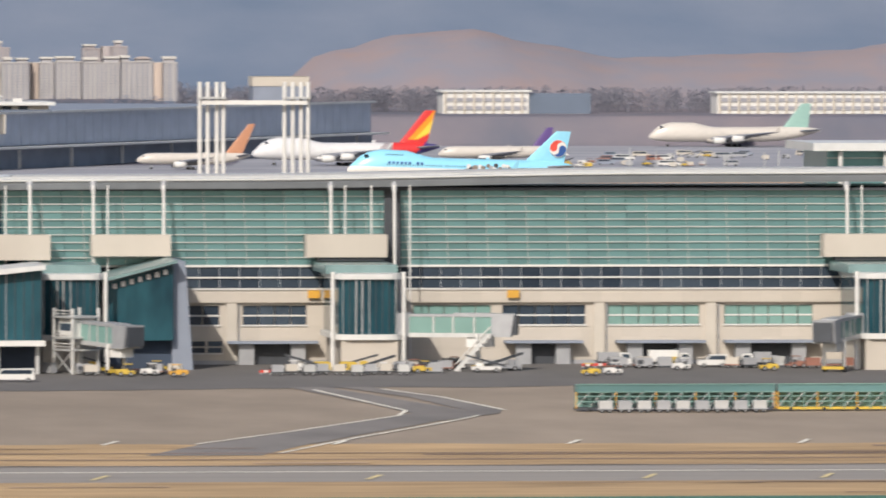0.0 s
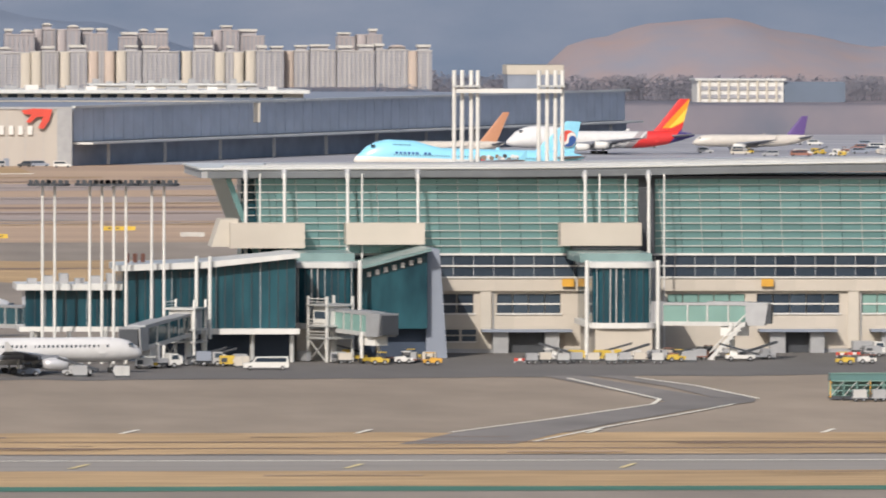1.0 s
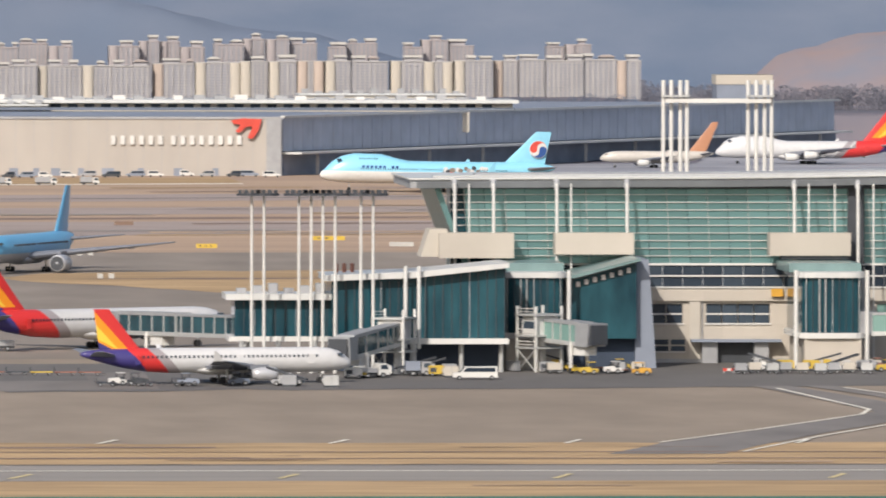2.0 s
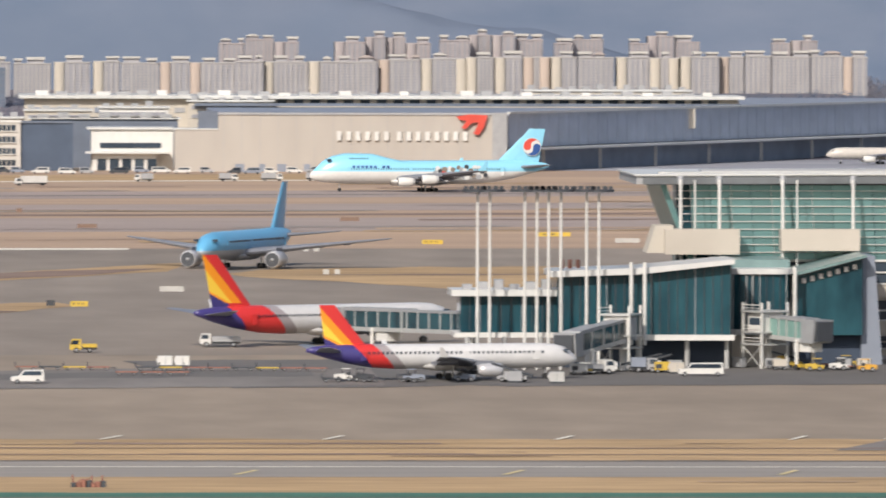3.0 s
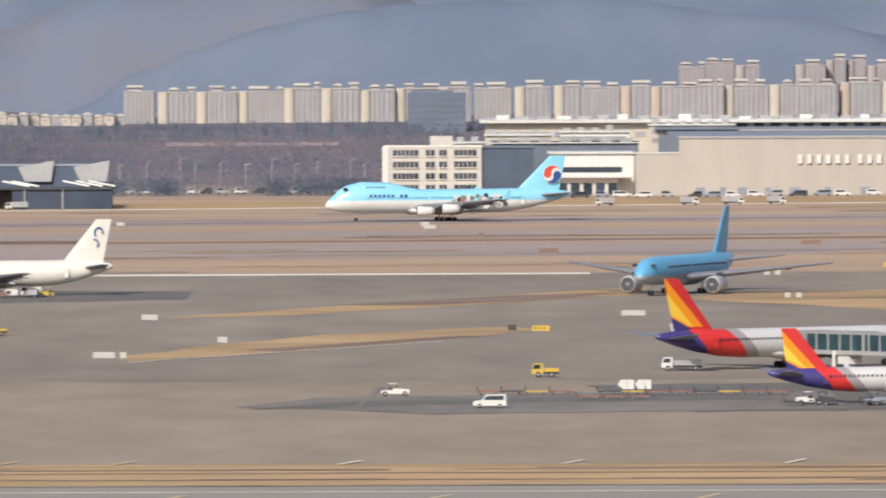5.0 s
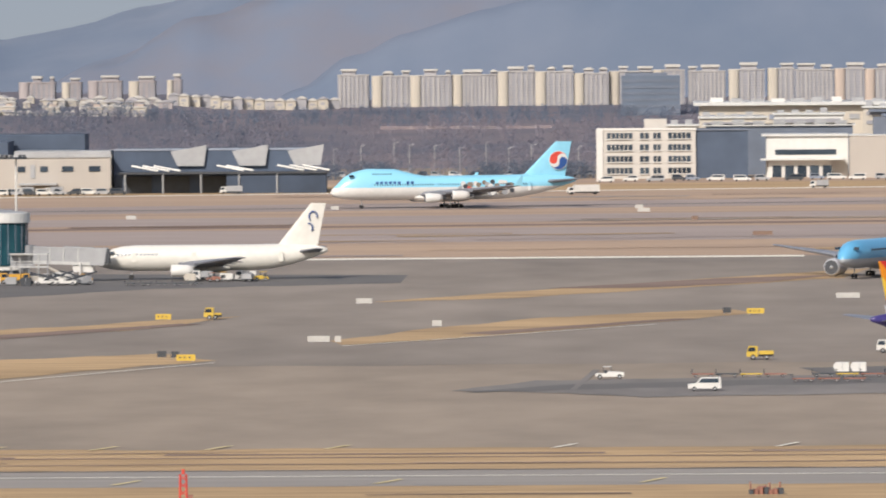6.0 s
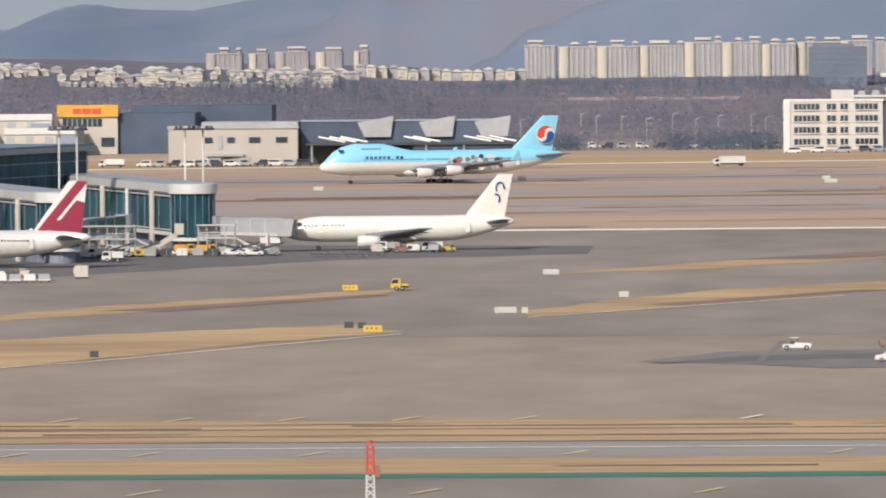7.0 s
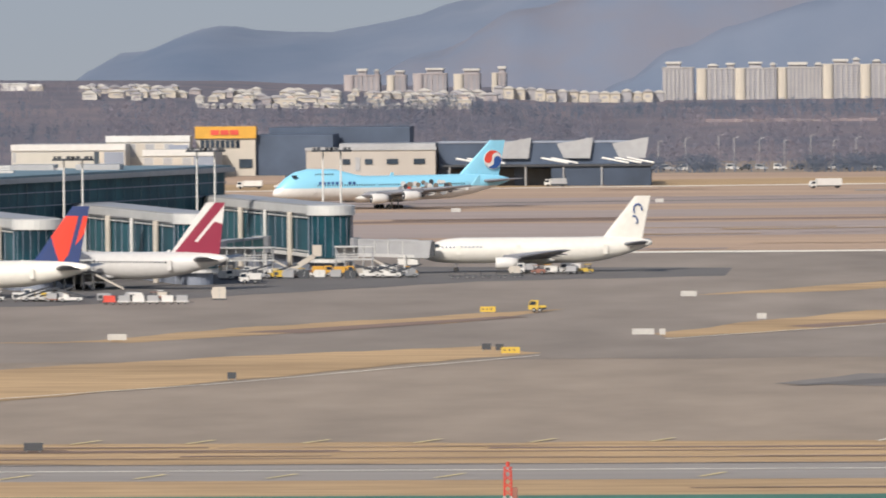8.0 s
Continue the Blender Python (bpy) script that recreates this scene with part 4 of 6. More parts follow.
SKY_BLUE, PALE = (0.24, 0.55, 0.72), (0.62, 0.615, 0.60)
jumbo_paint = livery("sky_blue_over_white", PALE, [(SKY_BLUE, (0, 1, -6.1))])
blue_tail = livery("sky_blue_tail", SKY_BLUE, [])
RED_C, GOLD, PURPLE, ASH = (0.56, 0.035, 0.035), (0.76, 0.27, 0.02), (0.05, 0.04, 0.17), (0.30, 0.27, 0.28)


def striped(name, x_tail, zf, lean, u=1.0, rear=7.6):
    """White aircraft whose tail is striped red, gold and purple. x_tail: the rear tip."""
    return livery(name, (0.56, 0.555, 0.56), [
        (ASH, (-1, -lean, x_tail + 12.9 * u + lean * zf)),
        (RED_C, (-1, -lean, x_tail + 11.0 * u + lean * zf)),
        (PURPLE, (-1, -lean, x_tail + rear * u + lean * zf)),
        (GOLD, (-1, -lean, x_tail + 7.9 * u + lean * zf), (0.5, 1, -zf + 0.2 - 0.5 * (x_tail + 6 * u)), (0, 1, -zf - 0.3)),
        ((0.80, 0.52, 0.06), (-1, -lean, x_tail + 6.3 * u + lean * zf), (0.5, 1, -zf - 0.2 - 0.5 * (x_tail + 6 * u)), (0, 1, -zf - 0.3)),
    ])


def swirl(x, z, r, s, turn):
    """Outline of one comma of a two-part roundel, with a gap to the other one."""
    pts = [(r * math.cos(a), r * math.sin(a)) for a in (math.pi * k / 14 for k in range(1, 15))]
    pts += [(-r * 0.5 + r * 0.5 * math.cos(a), 0.30 * r + r * 0.30 * math.sin(a)) for a in (math.pi * (1 - k / 7) for k in range(1, 7))]
    pts += [(r * 0.5 - r * 0.42 * math.cos(a), 0.22 * r - r * 0.42 * math.sin(a)) for a in (math.pi * k / 7 for k in range(1, 7))]
    c, d = math.cos(turn - 0.35), math.sin(turn - 0.35)
    return [(x + s * (p * c - q * d), z + p * d + q * c) for p, q in pts]


# moving jumbo on the runway
jumbo, jz = airliner(pose(28, 3020, 0.1, 0, 0, 188), "sky-blue and white four-engined jumbo jet rolling on the runway", 73.0, 3.5, 62, 19.0, jumbo_paint, blue_tail, 4, True, 1.35, True, WHITE, 2.4, fin_c=0.18, fin_s=1.0)
for s in (1, -1):
    part("flap", foil((-1.0, s * 4.5, 3.6, 5.5, 0.5), (-4.5, s * 12.5, 4.4, 3.6, 0.4)), WING_SHADED, jumbo, "lowered grey flap")
    part("flap_outer", foil((-6.5, s * 14.5, 4.9, 3.2, 0.4), (-10.0, s * 21.5, 5.6, 2.4, 0.3)), WING_SHADED, jumbo)
for s in (1, -1):
    y = s * 0.62
    part("tail_emblem", disc(-31.2, y, 13.50, 2.75, 0.16), WHITE, jumbo, "white roundel on the tail")
    part("tail_emblem_red", prism(swirl(-31.2, 13.5, 2.6, s, 0.0), y - 0.22, y + 0.22), RED, jumbo, "red upper swirl of the roundel")
    part("tail_emblem_blue", prism(swirl(-31.2, 13.5, 2.6, s, math.pi), y - 0.22, y + 0.22), BLUE, jumbo, "dark blue lower swirl of the roundel")
    for k in range(9):
        if k != 6:
            part("title_bar", B((22.9 - 1.3 * k, 23.75 - 1.3 * k, s * 3.36 - 0.05, s * 3.36 + 0.05, 7.1, 7.85)), BLUE, jumbo, "dark blue lettering shape")
mr = random.Random(3)
for k in range(30):
    x, z = -16.5 + 1.05 * (k % 15) + mr.uniform(-0.4, 0.4), 4.9 + 1.9 * (k // 15) + mr.uniform(-0.6, 0.7)
    hw = 3.55 * math.sqrt(max(0.1, 1 - ((z - 5.95) / 3.55) ** 2)) * (1 if x > -12 else 0.97)
    for s in (1, -1):
        part("mural_patch", disc(x, s * hw, z, mr.uniform(0.5, 0.95), 0.12, 9), (DARK, WHITE, GREY, ASPHALT, RED)[(k * 7) % 5 if k % 6 == 0 else k % 4], jumbo)

# blue twin-jet that taxies towards the camera; its paint is darkened for shade and haze
twin, tz = airliner(pose(50, 2238, 0.1, 0, 0, 250), "sky-blue twin-engined airliner taxiing towards the near apron", 63.7, 3.1, 61, 18.5, livery("shaded_blue_over_white", (0.36, 0.38, 0.42), [((0.12, 0.37, 0.60), (0, 1, -4.4))]), livery("shaded_blue_fin", (0.12, 0.37, 0.60), []), 2, False, 1.85, True, ENGINE_GREY, 2.2, winglets=False)

# parked aircraft
airliner(pose(69.8, 1611, 0.1, 0, 0, 13), "white single-aisle airliner with red, gold and purple tail", 44.5, 1.98, 34.1, 11.9, striped("striped_tail_small", -22.2, 5.3, 0.92), striped("striped_fin_small", -22.2, 5.3, 0.92), 2, False, 1.05, True, ENGINE_GREY, 1.7)
airliner(pose(56.2, 1767, 0.1, 0, 0, 33), "white wide-body airliner with red, gold and purple tail", 54.9, 2.5, 47.6, 15.9, striped("striped_tail_wide", -27.4, 7.2, 0.92, 1.25, 5.0), striped("striped_fin_wide", -27.4, 7.2, 0.92, 1.25, 5.6), 2, False, 1.3, True, ENGINE_GREY, 2.0)
IVORY = livery("ivory_freighter", (0.64, 0.62, 0.575), [])
fr, fz = airliner(pose(-102.3, 2236, 0.1, 0, 0, 180), "ivory-white freighter airliner with dark blue tail scroll", 50.6, 2.85, 47.6, 16.6, IVORY, IVORY, 2, False, 1.3, False, WHITE, 1.9, winglets=False, fin_c=0.18)
for s in (1, -1):
    hook = [(-22.2 + 0.9 * math.cos(a), 13.6 + 1.2 * math.sin(a)) for a in (3.3 - 0.5 * k for k in range(9))]
    curl = [(-21.2 + 0.9 * math.cos(a), 11.2 + 1.0 * math.sin(a)) for a in (1.4 + 0.5 * k for k in range(6))]
    for line in (hook, curl):
        part("tail_scroll", T(*(((p[0], s * 0.40, p[1]), (q[0], s * 0.40, q[1]), 0.19, 6) for p, q in zip(line, line[1:]))), BLUE, fr, "dark blue curl on the tail")
    for k in range(11):
        part("title_bar", B((20.5 - 0.85 * k, 21.0 - 0.85 * k, s * 2.78 - 0.05, s * 2.78 + 0.05, 5.4, 5.8)), SLATE, fr, "dark lettering shape")
MAROON = (0.22, 0.02, 0.05)
qa = livery("pearl_grey", (0.52, 0.51, 0.50), [])
CHALK = (0.60, 0.57, 0.55)
qf = livery("maroon_tail", CHALK, [(MAROON, (-1, -0.9, -22.0 + 0.9 * 11.5), (1, 0.9, 24.6 - 0.9 * 11.5)), (MAROON, (-1, -0.9, -25.4 + 0.9 * 11.5), (0.3, -1, 22.6)), (MAROON, (0, -1, 10.0), (-1, 0, -21.5))])
airliner(pose(-190, 2127, 0.1, 0, 0, 158), "pearl-grey wide-body airliner with a maroon tail at a far gate", 62, 2.9, 44, 18.2, qa, qf, 2, False, 1.4, True, ENGINE_GREY, 2.0, fin_c=0.19)
df = livery("navy_red_tail", (0.025, 0.045, 0.14), [((0.62, 0.05, 0.03), (1, 0.85, 26.0 - 0.85 * 10), (-1, 0.35, -22.6 - 0.35 * 8.5), (0, -1, 16.8)), ((0.025, 0.045, 0.14), (1, 0.3, 26.4 - 0.3 * 10), (-1, -0.3, -25.4 + 0.3 * 10))])
airliner(pose(-213, 2071, 0.1, 0, 0, 158), "white wide-body airliner with a navy and red tail", 60, 2.8, 38, 18.8, IVORY, df, 2, False, 1.4, False, ENGINE_GREY, 2.0, fin_c=0.18)
# far airliners: haze put into the ivory, and into the green fin
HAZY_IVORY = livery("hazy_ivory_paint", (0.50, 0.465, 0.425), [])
airliner(pose(371, 3640, 0.1, 0, 0, 180), "distant white jumbo jet with red, gold and purple tail", 68, 3.1, 60, 19.8, striped("striped_tail_far", -34, 9.0, 0.92, 1.5, 3.0), striped("striped_fin_far", -34, 9.0, 0.92, 1.5, 3.0), 4, True, 1.3, False, WHITE, 2.0)
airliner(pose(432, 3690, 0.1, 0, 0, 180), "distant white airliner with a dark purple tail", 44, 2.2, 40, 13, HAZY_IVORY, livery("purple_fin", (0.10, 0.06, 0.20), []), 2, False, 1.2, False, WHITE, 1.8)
airliner(pose(574, 4080, 0.1, 0, 0, 180), "distant white jumbo jet with a green tail", 70, 3.0, 62, 17.5, HAZY_IVORY, livery("hazed_green_fin", (0.25, 0.40, 0.36), []), 4, True, 1.3, False, WHITE, 2.0)
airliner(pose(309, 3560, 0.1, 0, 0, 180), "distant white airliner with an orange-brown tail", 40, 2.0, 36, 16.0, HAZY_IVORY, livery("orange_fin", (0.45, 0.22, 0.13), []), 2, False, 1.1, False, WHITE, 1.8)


# ---- near concourse ----
def pieces(name, mesh, places, parent):
    """Alike pieces that share one mesh."""
    for p in places:
        ob = new(name, mesh)
        ob.location = p
        ob.parent = parent


X0, X1, YF = 112.0, 312.0, 1700.0
con = thing("concourse", pose(0, 0, 0), "long concourse with leaning green glazing over a beige base", "building")
def roof_line(x, lift):
    return lift + profile([(100, 30.3), (150, 30.5), (230, 31.6), (330, 32.0)], x)


def roof_strip(xa, xb, y0, y1, lo, hi):
    xs = [xa + (xb - xa) * k / 16 for k in range(17)]
    return prism([(x, roof_line(x, lo)) for x in xs] + [(x, roof_line(x, hi)) for x in reversed(xs)], y0, y1)


part("roof", roof_strip(106, X1 + 4, YF - 3.4, YF + 44, -0.9, 0.5), GREY, con, "long grey-edged metal roof")
part("roof_sheet", roof_strip(105.6, X1 + 4, YF - 3.8, YF + 44, 0.5, 0.8), ROOF_WHITE, con, "white roof sheet")
part("roof_gutter", roof_strip(107, X1 + 4, YF - 4.4, YF - 3.8, -0.9, 0.25), FASCIA, con, "dark grey gutter along the roof edge")
part("roof_rib", roof_strip(110, X1 + 4, YF + 2, YF + 5, 0.8, 1.1), STEEL, con)
part("roof_rib", roof_strip(118, X1 + 4, YF + 14, YF + 20, 0.8, 1.2), GREY, con)
# soffit shade painted on as dark metal
part("soffit", B((108, X1, YF - 3, YF + 10, 29.3, 29.8)), DARK, con, "soffit coloured dark for the shade below the roof")
part("hall_core", B((X0 + 3, X1, YF + 2.5, YF + 42, 0, 29.6)), TEAL_GLASS, con)
part("spandrel", B((X0 + 4, X1, YF - 0.6, YF + 2.5, 10.4, 12.6)), BEIGE, con, "beige spandrel band")
part("base_wall", B((X0 + 4, X1, YF, YF + 2.5, 0, 6.6)), BEIGE, con, "beige ground-floor wall")
part("window_backing", B((X0 + 4, X1, YF + 0.9, YF + 2.5, 6.6, 10.4)), BEIGE, con)
part("plinth", B((X0 + 4, X1, YF - 0.15, YF, 0, 0.7)), GREY, con)
part("coping", B((X0 + 4, X1, YF - 0.9, YF - 0.1, 12.6, 12.85)), WHITE, con)
for a, b, m in ((146.4, 152, WINDOW), (155.9, 166.7, WINDOW), (184.7, 197.9, PALE_GLASS), (199.8, 213.9, WINDOW), (217.7, 233.3, PALE_GLASS), (237.5, 252.6, PALE_GLASS), (262, 275, WINDOW), (278, 292, PALE_GLASS), (132, 143, WINDOW)):
    n = max(2, round((b - a) / 2.7))
    for k in range(n):
        w = (b - a) / n
        part("window_pane", B((a + w * k + 0.1, a + w * (k + 1) - 0.1, YF + 0.35, YF + 0.5, 6.7, 9.9)), m, con)
    part("window_rail", B((a, b, YF + 0.2, YF + 0.42, 8.1, 8.35)), WHITE, con)
    part("window_head", B((a, b, YF - 0.05, YF + 0.9, 9.95, 10.4)), BEIGE, con)
    part("window_sill", B((a - 0.2, b + 0.2, YF - 0.3, YF, 6.45, 6.7)), WHITE, con)
cuts = [132, 143, 146.4, 152, 155.9, 166.7, 184.7, 197.9, 199.8, 213.9, 217.7, 233.3, 237.5, 252.6, 262, 275, 278, 292]
for a, b in zip(cuts[1::2], cuts[2::2]):
    part("wall_pier", B((a, b, YF, YF + 0.9, 6.6, 10.4)), BEIGE, con)
for x in (154, 216.2, 235.2, 182, 276.5):
    part("pilaster", B((x - 0.9, x + 0.9, YF - 0.5, YF, 0.7, 10.4)), CREAM, con)
    part("downpipe", T(((x + 1.3, YF - 0.2, 0), (x + 1.3, YF - 0.2, 10.4), 0.12)), GREY, con)
for a, b in ((157.7, 163.9), (204.5, 208.7), (223.4, 229.5), (241.8, 248.8), (268, 273)):
    part("bay_door", B((a, b, YF - 0.25, YF - 0.05, 0, 3.5)), DARK, con, "dark bay opening")
    part("door_post", B((a - 2.6, a, YF - 2.0, YF, 0, 3.5)), GREY, con)
    part("door_post", B((b, b + 2.4, YF - 2.0, YF, 0, 3.5)), GREY, con)
    part("canopy", B((a - 4.5, b + 4.5, YF - 3.2, YF, 3.6, 4.05)), SLATE, con, "slate canopy over the bay")
for x in (147.2, 150.0):
    for z in (2.0, 3.1):
        part("small_window", B((x, x + 2.4, YF - 0.15, YF - 0.02, z, z + 0.85)), WINDOW, con)
    part("small_window_sill", B((x - 0.1, x + 2.5, YF - 0.3, YF, 1.75, 1.95)), WHITE, con)
# cladding panels of the base and spandrel
cp = mesh_of("cladding_panel", B((0.03, 3.37, -0.05, 0.0, 0.03, 2.1)), BEIGE)
pieces("cladding_panel", cp, [(X0 + 6 + 3.4 * k, YF - 0.6, 10.43) for k in range(57)], con)
bp = mesh_of("wall_panel", B((0.03, 3.37, -0.05, 0.0, 0.03, 1.9)), BEIGE)
pieces("wall_panel", bp, [(X0 + 6 + 3.4 * k, YF, 0.72 + 1.92 * j) for k in range(57) for j in range(3)], con)
# upper windows, a dark band with a white rail
wm = mesh_of("band_pane", B((0.06, 3.34, -0.1, 0.1, 0, 3.5)), WINDOW)
part("band_backing", B((X0 + 4, X1, YF + 0.8, YF + 2.5, 12.6, 16.6)), DARK, con)
bmn = mesh_of("band_mullion", B((-0.05, 0.05, -0.16, -0.1, 0, 3.5)), GREY)
pieces("band_mullion", bmn, [(X0 + 6 + 3.4 * k, YF + 0.4, 12.9) for k in range(57)], con)
pieces("band_pane", wm, [(X0 + 6 + 3.4 * k, YF + 0.4, 12.9) for k in range(57)], con)
part("band_rail", B((X0 + 5, X1, YF - 0.05, YF + 0.25, 14.5, 14.75)), WHITE, con)
part("band_rail", B((X0 + 5, X1, YF - 0.05, YF + 0.25, 16.4, 16.65)), WHITE, con)
# leaning glass wall: 10 courses of panes
pm = mesh_of("glass_pane", B((0.05, 3.35, -0.06, 0.06, 0.05, 1.25)), TEAL_GLASS)
rest = bmesh.new()
near = []
for k in range(58):
    for j in range(10):
        x, z, y = X0 + 0.5 + 3.4 * k - 0.1 * j, 16.7 + 1.29 * j, YF + 0.5 - 0.22 * j
        if x < X0 + 4 - 0.42 * j or x > X1 - 4:
            continue
        if 118 < x < 226:
            near.append((x, y, z))
        else:
            box(rest, x + 0.05, x + 3.35, y - 0.06, y + 0.06, z + 0.05, z + 1.25)
pieces("glass_pane", pm, near[:310], con)
for x, y, z in near[310:]:
    box(rest, x + 0.05, x + 3.35, y - 0.06, y + 0.06, z + 0.05, z + 1.25)
part("outer_glazing", rest, TEAL_GLASS, con, kind="stuff")
part("pane_backing", slab([(X0 + 1, YF + 1.1), (X1, YF + 1.1), (X1, YF + 2.5), (X0 + 1, YF + 2.5)], 16.6, 29.6), DEEP_GLASS, con)
for j in range(11):
    part("transom", B((X0 + 4 - 0.45 * j, X1 - 4, YF + 0.32 - 0.22 * j, YF + 0.5 - 0.22 * j, 16.64 + 1.29 * j, 16.75 + 1.29 * j)), WHITE, con, "pale steel transom")
for k in range(1, 58, 2):
    x = X0 + 0.5 + 3.4 * k
    part("mullion", T(((x, YF + 0.45, 16.7), (x - 0.9, YF - 1.75, 29.6), 0.05, 6)), STEEL, con)
part("end_wall", prism([(X0 + 3, 16.6), (X0 - 2, 29.6), (X0 - 1, 29.6), (X0 + 4, 16.6)], YF - 1, YF + 42), TEAL_GLASS, con)
for x in (113.3, 119.8, 130.4, 142.2, 170.3, 181.0, 257.7, 289):
    part("roof_column", T(((x, YF - 6.0, 0), (x, YF - 4.8, 30.2), 0.27, 12)), WHITE, con, "slender white roof column")
    part("column_head", T(((x, YF - 4.8, 29.0), (x, YF - 3.8, 30.6), 0.35, 10, 0.7)), GREY, con)
# raised dark strip stands in for a recess and its shade
part("recess", B((179.6, 182.4, YF - 1.9, YF - 0.9, 16.6, 29.6)), DARK, con, "dark strip standing in for a vertical recess in the glazing")
for x in (115.7, 132.8, 172.7, 177.1, 183.6, 260.2, 291.4):
    part("slim_pole", T(((x, YF - 5.6, 0), (x, YF - 4.8, 30.2), 0.15, 8)), WHITE, con, "slim white pole before the glazing")
for x, y in ((166.8, 14.5), (200.5, 12.2), (124, 10)):
    part("amber_sign", B((x, x + 2.0, YF - 1.4, YF - 1.0, 11.2, 12.5)), ORANGE, con, "small amber gate sign")

hall = thing("rear_hall", pose(0, 0, 0), "taller glazed terminal hall behind the concourse roof", "building")
part("roof", B((261, 340, 1756, 1790, 35.0, 36.4)), ROOF_WHITE, hall)
part("wall", B((264, 340, 1760, 1788, 0, 35.0)), TEAL_GLASS, hall)
for x in (266, 274, 282, 290):
    part("column", T(((x, 1757.5, 0), (x, 1757.5, 35.0), 0.4, 10)), WHITE, hall)
for z in (32.0, 33.6):
    part("transom", B((264, 340, 1759.6, 1760, z, z + 0.2)), STEEL, hall)


def bevelled(x0, x1, y0, y1, r=2.5, n=5):
    """Outline of a lounge: its front corners rounded."""
    pts = [(x1, y1), (x0, y1)]
    for k in range(n + 1):
        a = math.pi + math.pi / 2 * k / n
        pts.append((x0 + r + r * math.cos(a), y0 + r + r * math.sin(a)))
    for k in range(n + 1):
        a = 1.5 * math.pi + math.pi / 2 * k / n
        pts.append((x1 - r + r * math.cos(a), y0 + r + r * math.sin(a)))
    return pts


def gate_lounge(x):
    t = thing("gate_lounge", pose(x, 0, 0), "glazed gate lounge with white roof on a beige pedestal", "building", "gate lounges of the concourse")
    if x > 130:
        part("box_head", B((-8, 5.6, YF - 7, YF - 2.2, 18.2, 22.0)), BEIGE, t, "plain beige box over the lounge")
    if x > 130:
        # dark box added as the shadow below the head box
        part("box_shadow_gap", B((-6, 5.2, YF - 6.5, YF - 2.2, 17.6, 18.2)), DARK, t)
    part("link_roof", prism([(-6.5, 17.4), (5.5, 17.4), (5.5, 15.9), (-6.5, 15.9)], YF - 24, YF - 2.3), LINK_ROOF, t, "sloping green glass link roof")
    part("roof", slab(bevelled(-5.6, 5.6, YF - 32, YF - 8), 15.2, 16.1), ROOF_WHITE, t, "white rounded roof slab")
    part("glass_wall", slab(bevelled(-5.0, 5.0, YF - 31.4, YF - 6), 6.1, 15.2), DEEP_GLASS, t, "deep teal glass wall")
    part("floor_slab", slab(bevelled(-5.6, 5.6, YF - 32, YF - 6), 5.2, 6.1), WHITE, t, "white floor slab")
    part("pedestal", B((-4.6, 4.8, YF - 31.3, YF - 6, 0, 5.2)), BEIGE, t, "beige pedestal")
    part("link_wall", B((5.0, 7.2, YF - 20, YF - 1, 0, 15)), GREY, t)
    for k in range(9):
        xx = -4.4 + 1.1 * k
        part("mullion", B((xx - 0.05, xx + 0.05, YF - 31.55, YF - 31.4, 6.1, 15.2)), STEEL if k % 4 == 0 else DARK, t)
    for xx in (-5.9, 5.9):
        part("column", T(((xx, YF - 30, 0), (xx, YF - 30, 16.4), 0.35, 10)), WHITE, t)
    part("service_ladder", T(((-2.2, YF - 31.8, 6), (-2.2, YF - 31.8, 15), 0.12), ((-1.2, YF - 31.8, 6), (-1.2, YF - 31.8, 15), 0.12)), STEEL, t)
    return t


for x in (124.6, 174.0, 261.5):
    gate_lounge(x)
side = thing("gate_annex", pose(0, 0, 0), "glazed annex beside the gate lounge with a sloping glass roof", "building")
part("glass_wall", prism([(131, 5), (142, 5), (142, 17.6), (131, 14.6)], 1674, 1698), DEEP_GLASS, side)
part("roof", prism([(130.4, 14.7), (142.6, 17.9), (142.6, 18.3), (130.4, 15.3)], 1672, 1698), LINK_ROOF, side)
# slate instead of cream: the pier's shade is in its colour
part("end_pier", prism([(142, 0), (145.5, 0), (144.2, 18), (142, 18)], 1676, 1698), SLATE, side, "tapering end pier with shade put into its grey")
# dark block put in for the shadowed zone under the annex
part("undercroft", B((131, 142, 1677, 1698, 0, 5)), CLAD_SHADE, side)
part("box_head", B((130, 143.2, YF - 7, YF - 2.2, 18.4, 22.0)), BEIGE, side)
for k in range(7):
    part("louvre", B((132 + 1.4 * k, 132.6 + 1.4 * k, 1673.6, 1674, 13.6 + 0.38 * k, 14.4 + 0.38 * k)), STEEL, side)

# long glazed pier that reaches towards the stands
pier = thing("glazed_pier", pose(0, 0, 0), "raised pier with deep teal glass and white roof edge", "building")
part("tall_glass", prism([(90.7, 5.6), (119, 5.6), (119, 17.3), (104, 15.6), (90.7, 15.0)], 1658, 1676), DEEP_GLASS, pier)
part("tall_roof", prism([(89.5, 15.0), (104, 15.5), (119.6, 17.2), (119.6, 18.0), (104, 16.5), (89.5, 16.0)], 1656, 1677), ROOF_WHITE, pier, "white roof edge")
part("tall_floor", B((103, 119.6, 1656.5, 1676, 4.7, 5.6)), WHITE, pier, "white floor edge")
part("low_glass", B((75, 90.7, 1662, 1674, 5.8, 11.8)), DEEP_GLASS, pier)
part("low_roof", B((73.5, 91, 1660, 1675, 11.8, 12.8)), ROOF_WHITE, pier, "white roof edge")
part("low_floor", B((74, 91, 1661, 1674, 5.0, 5.8)), WHITE, pier)
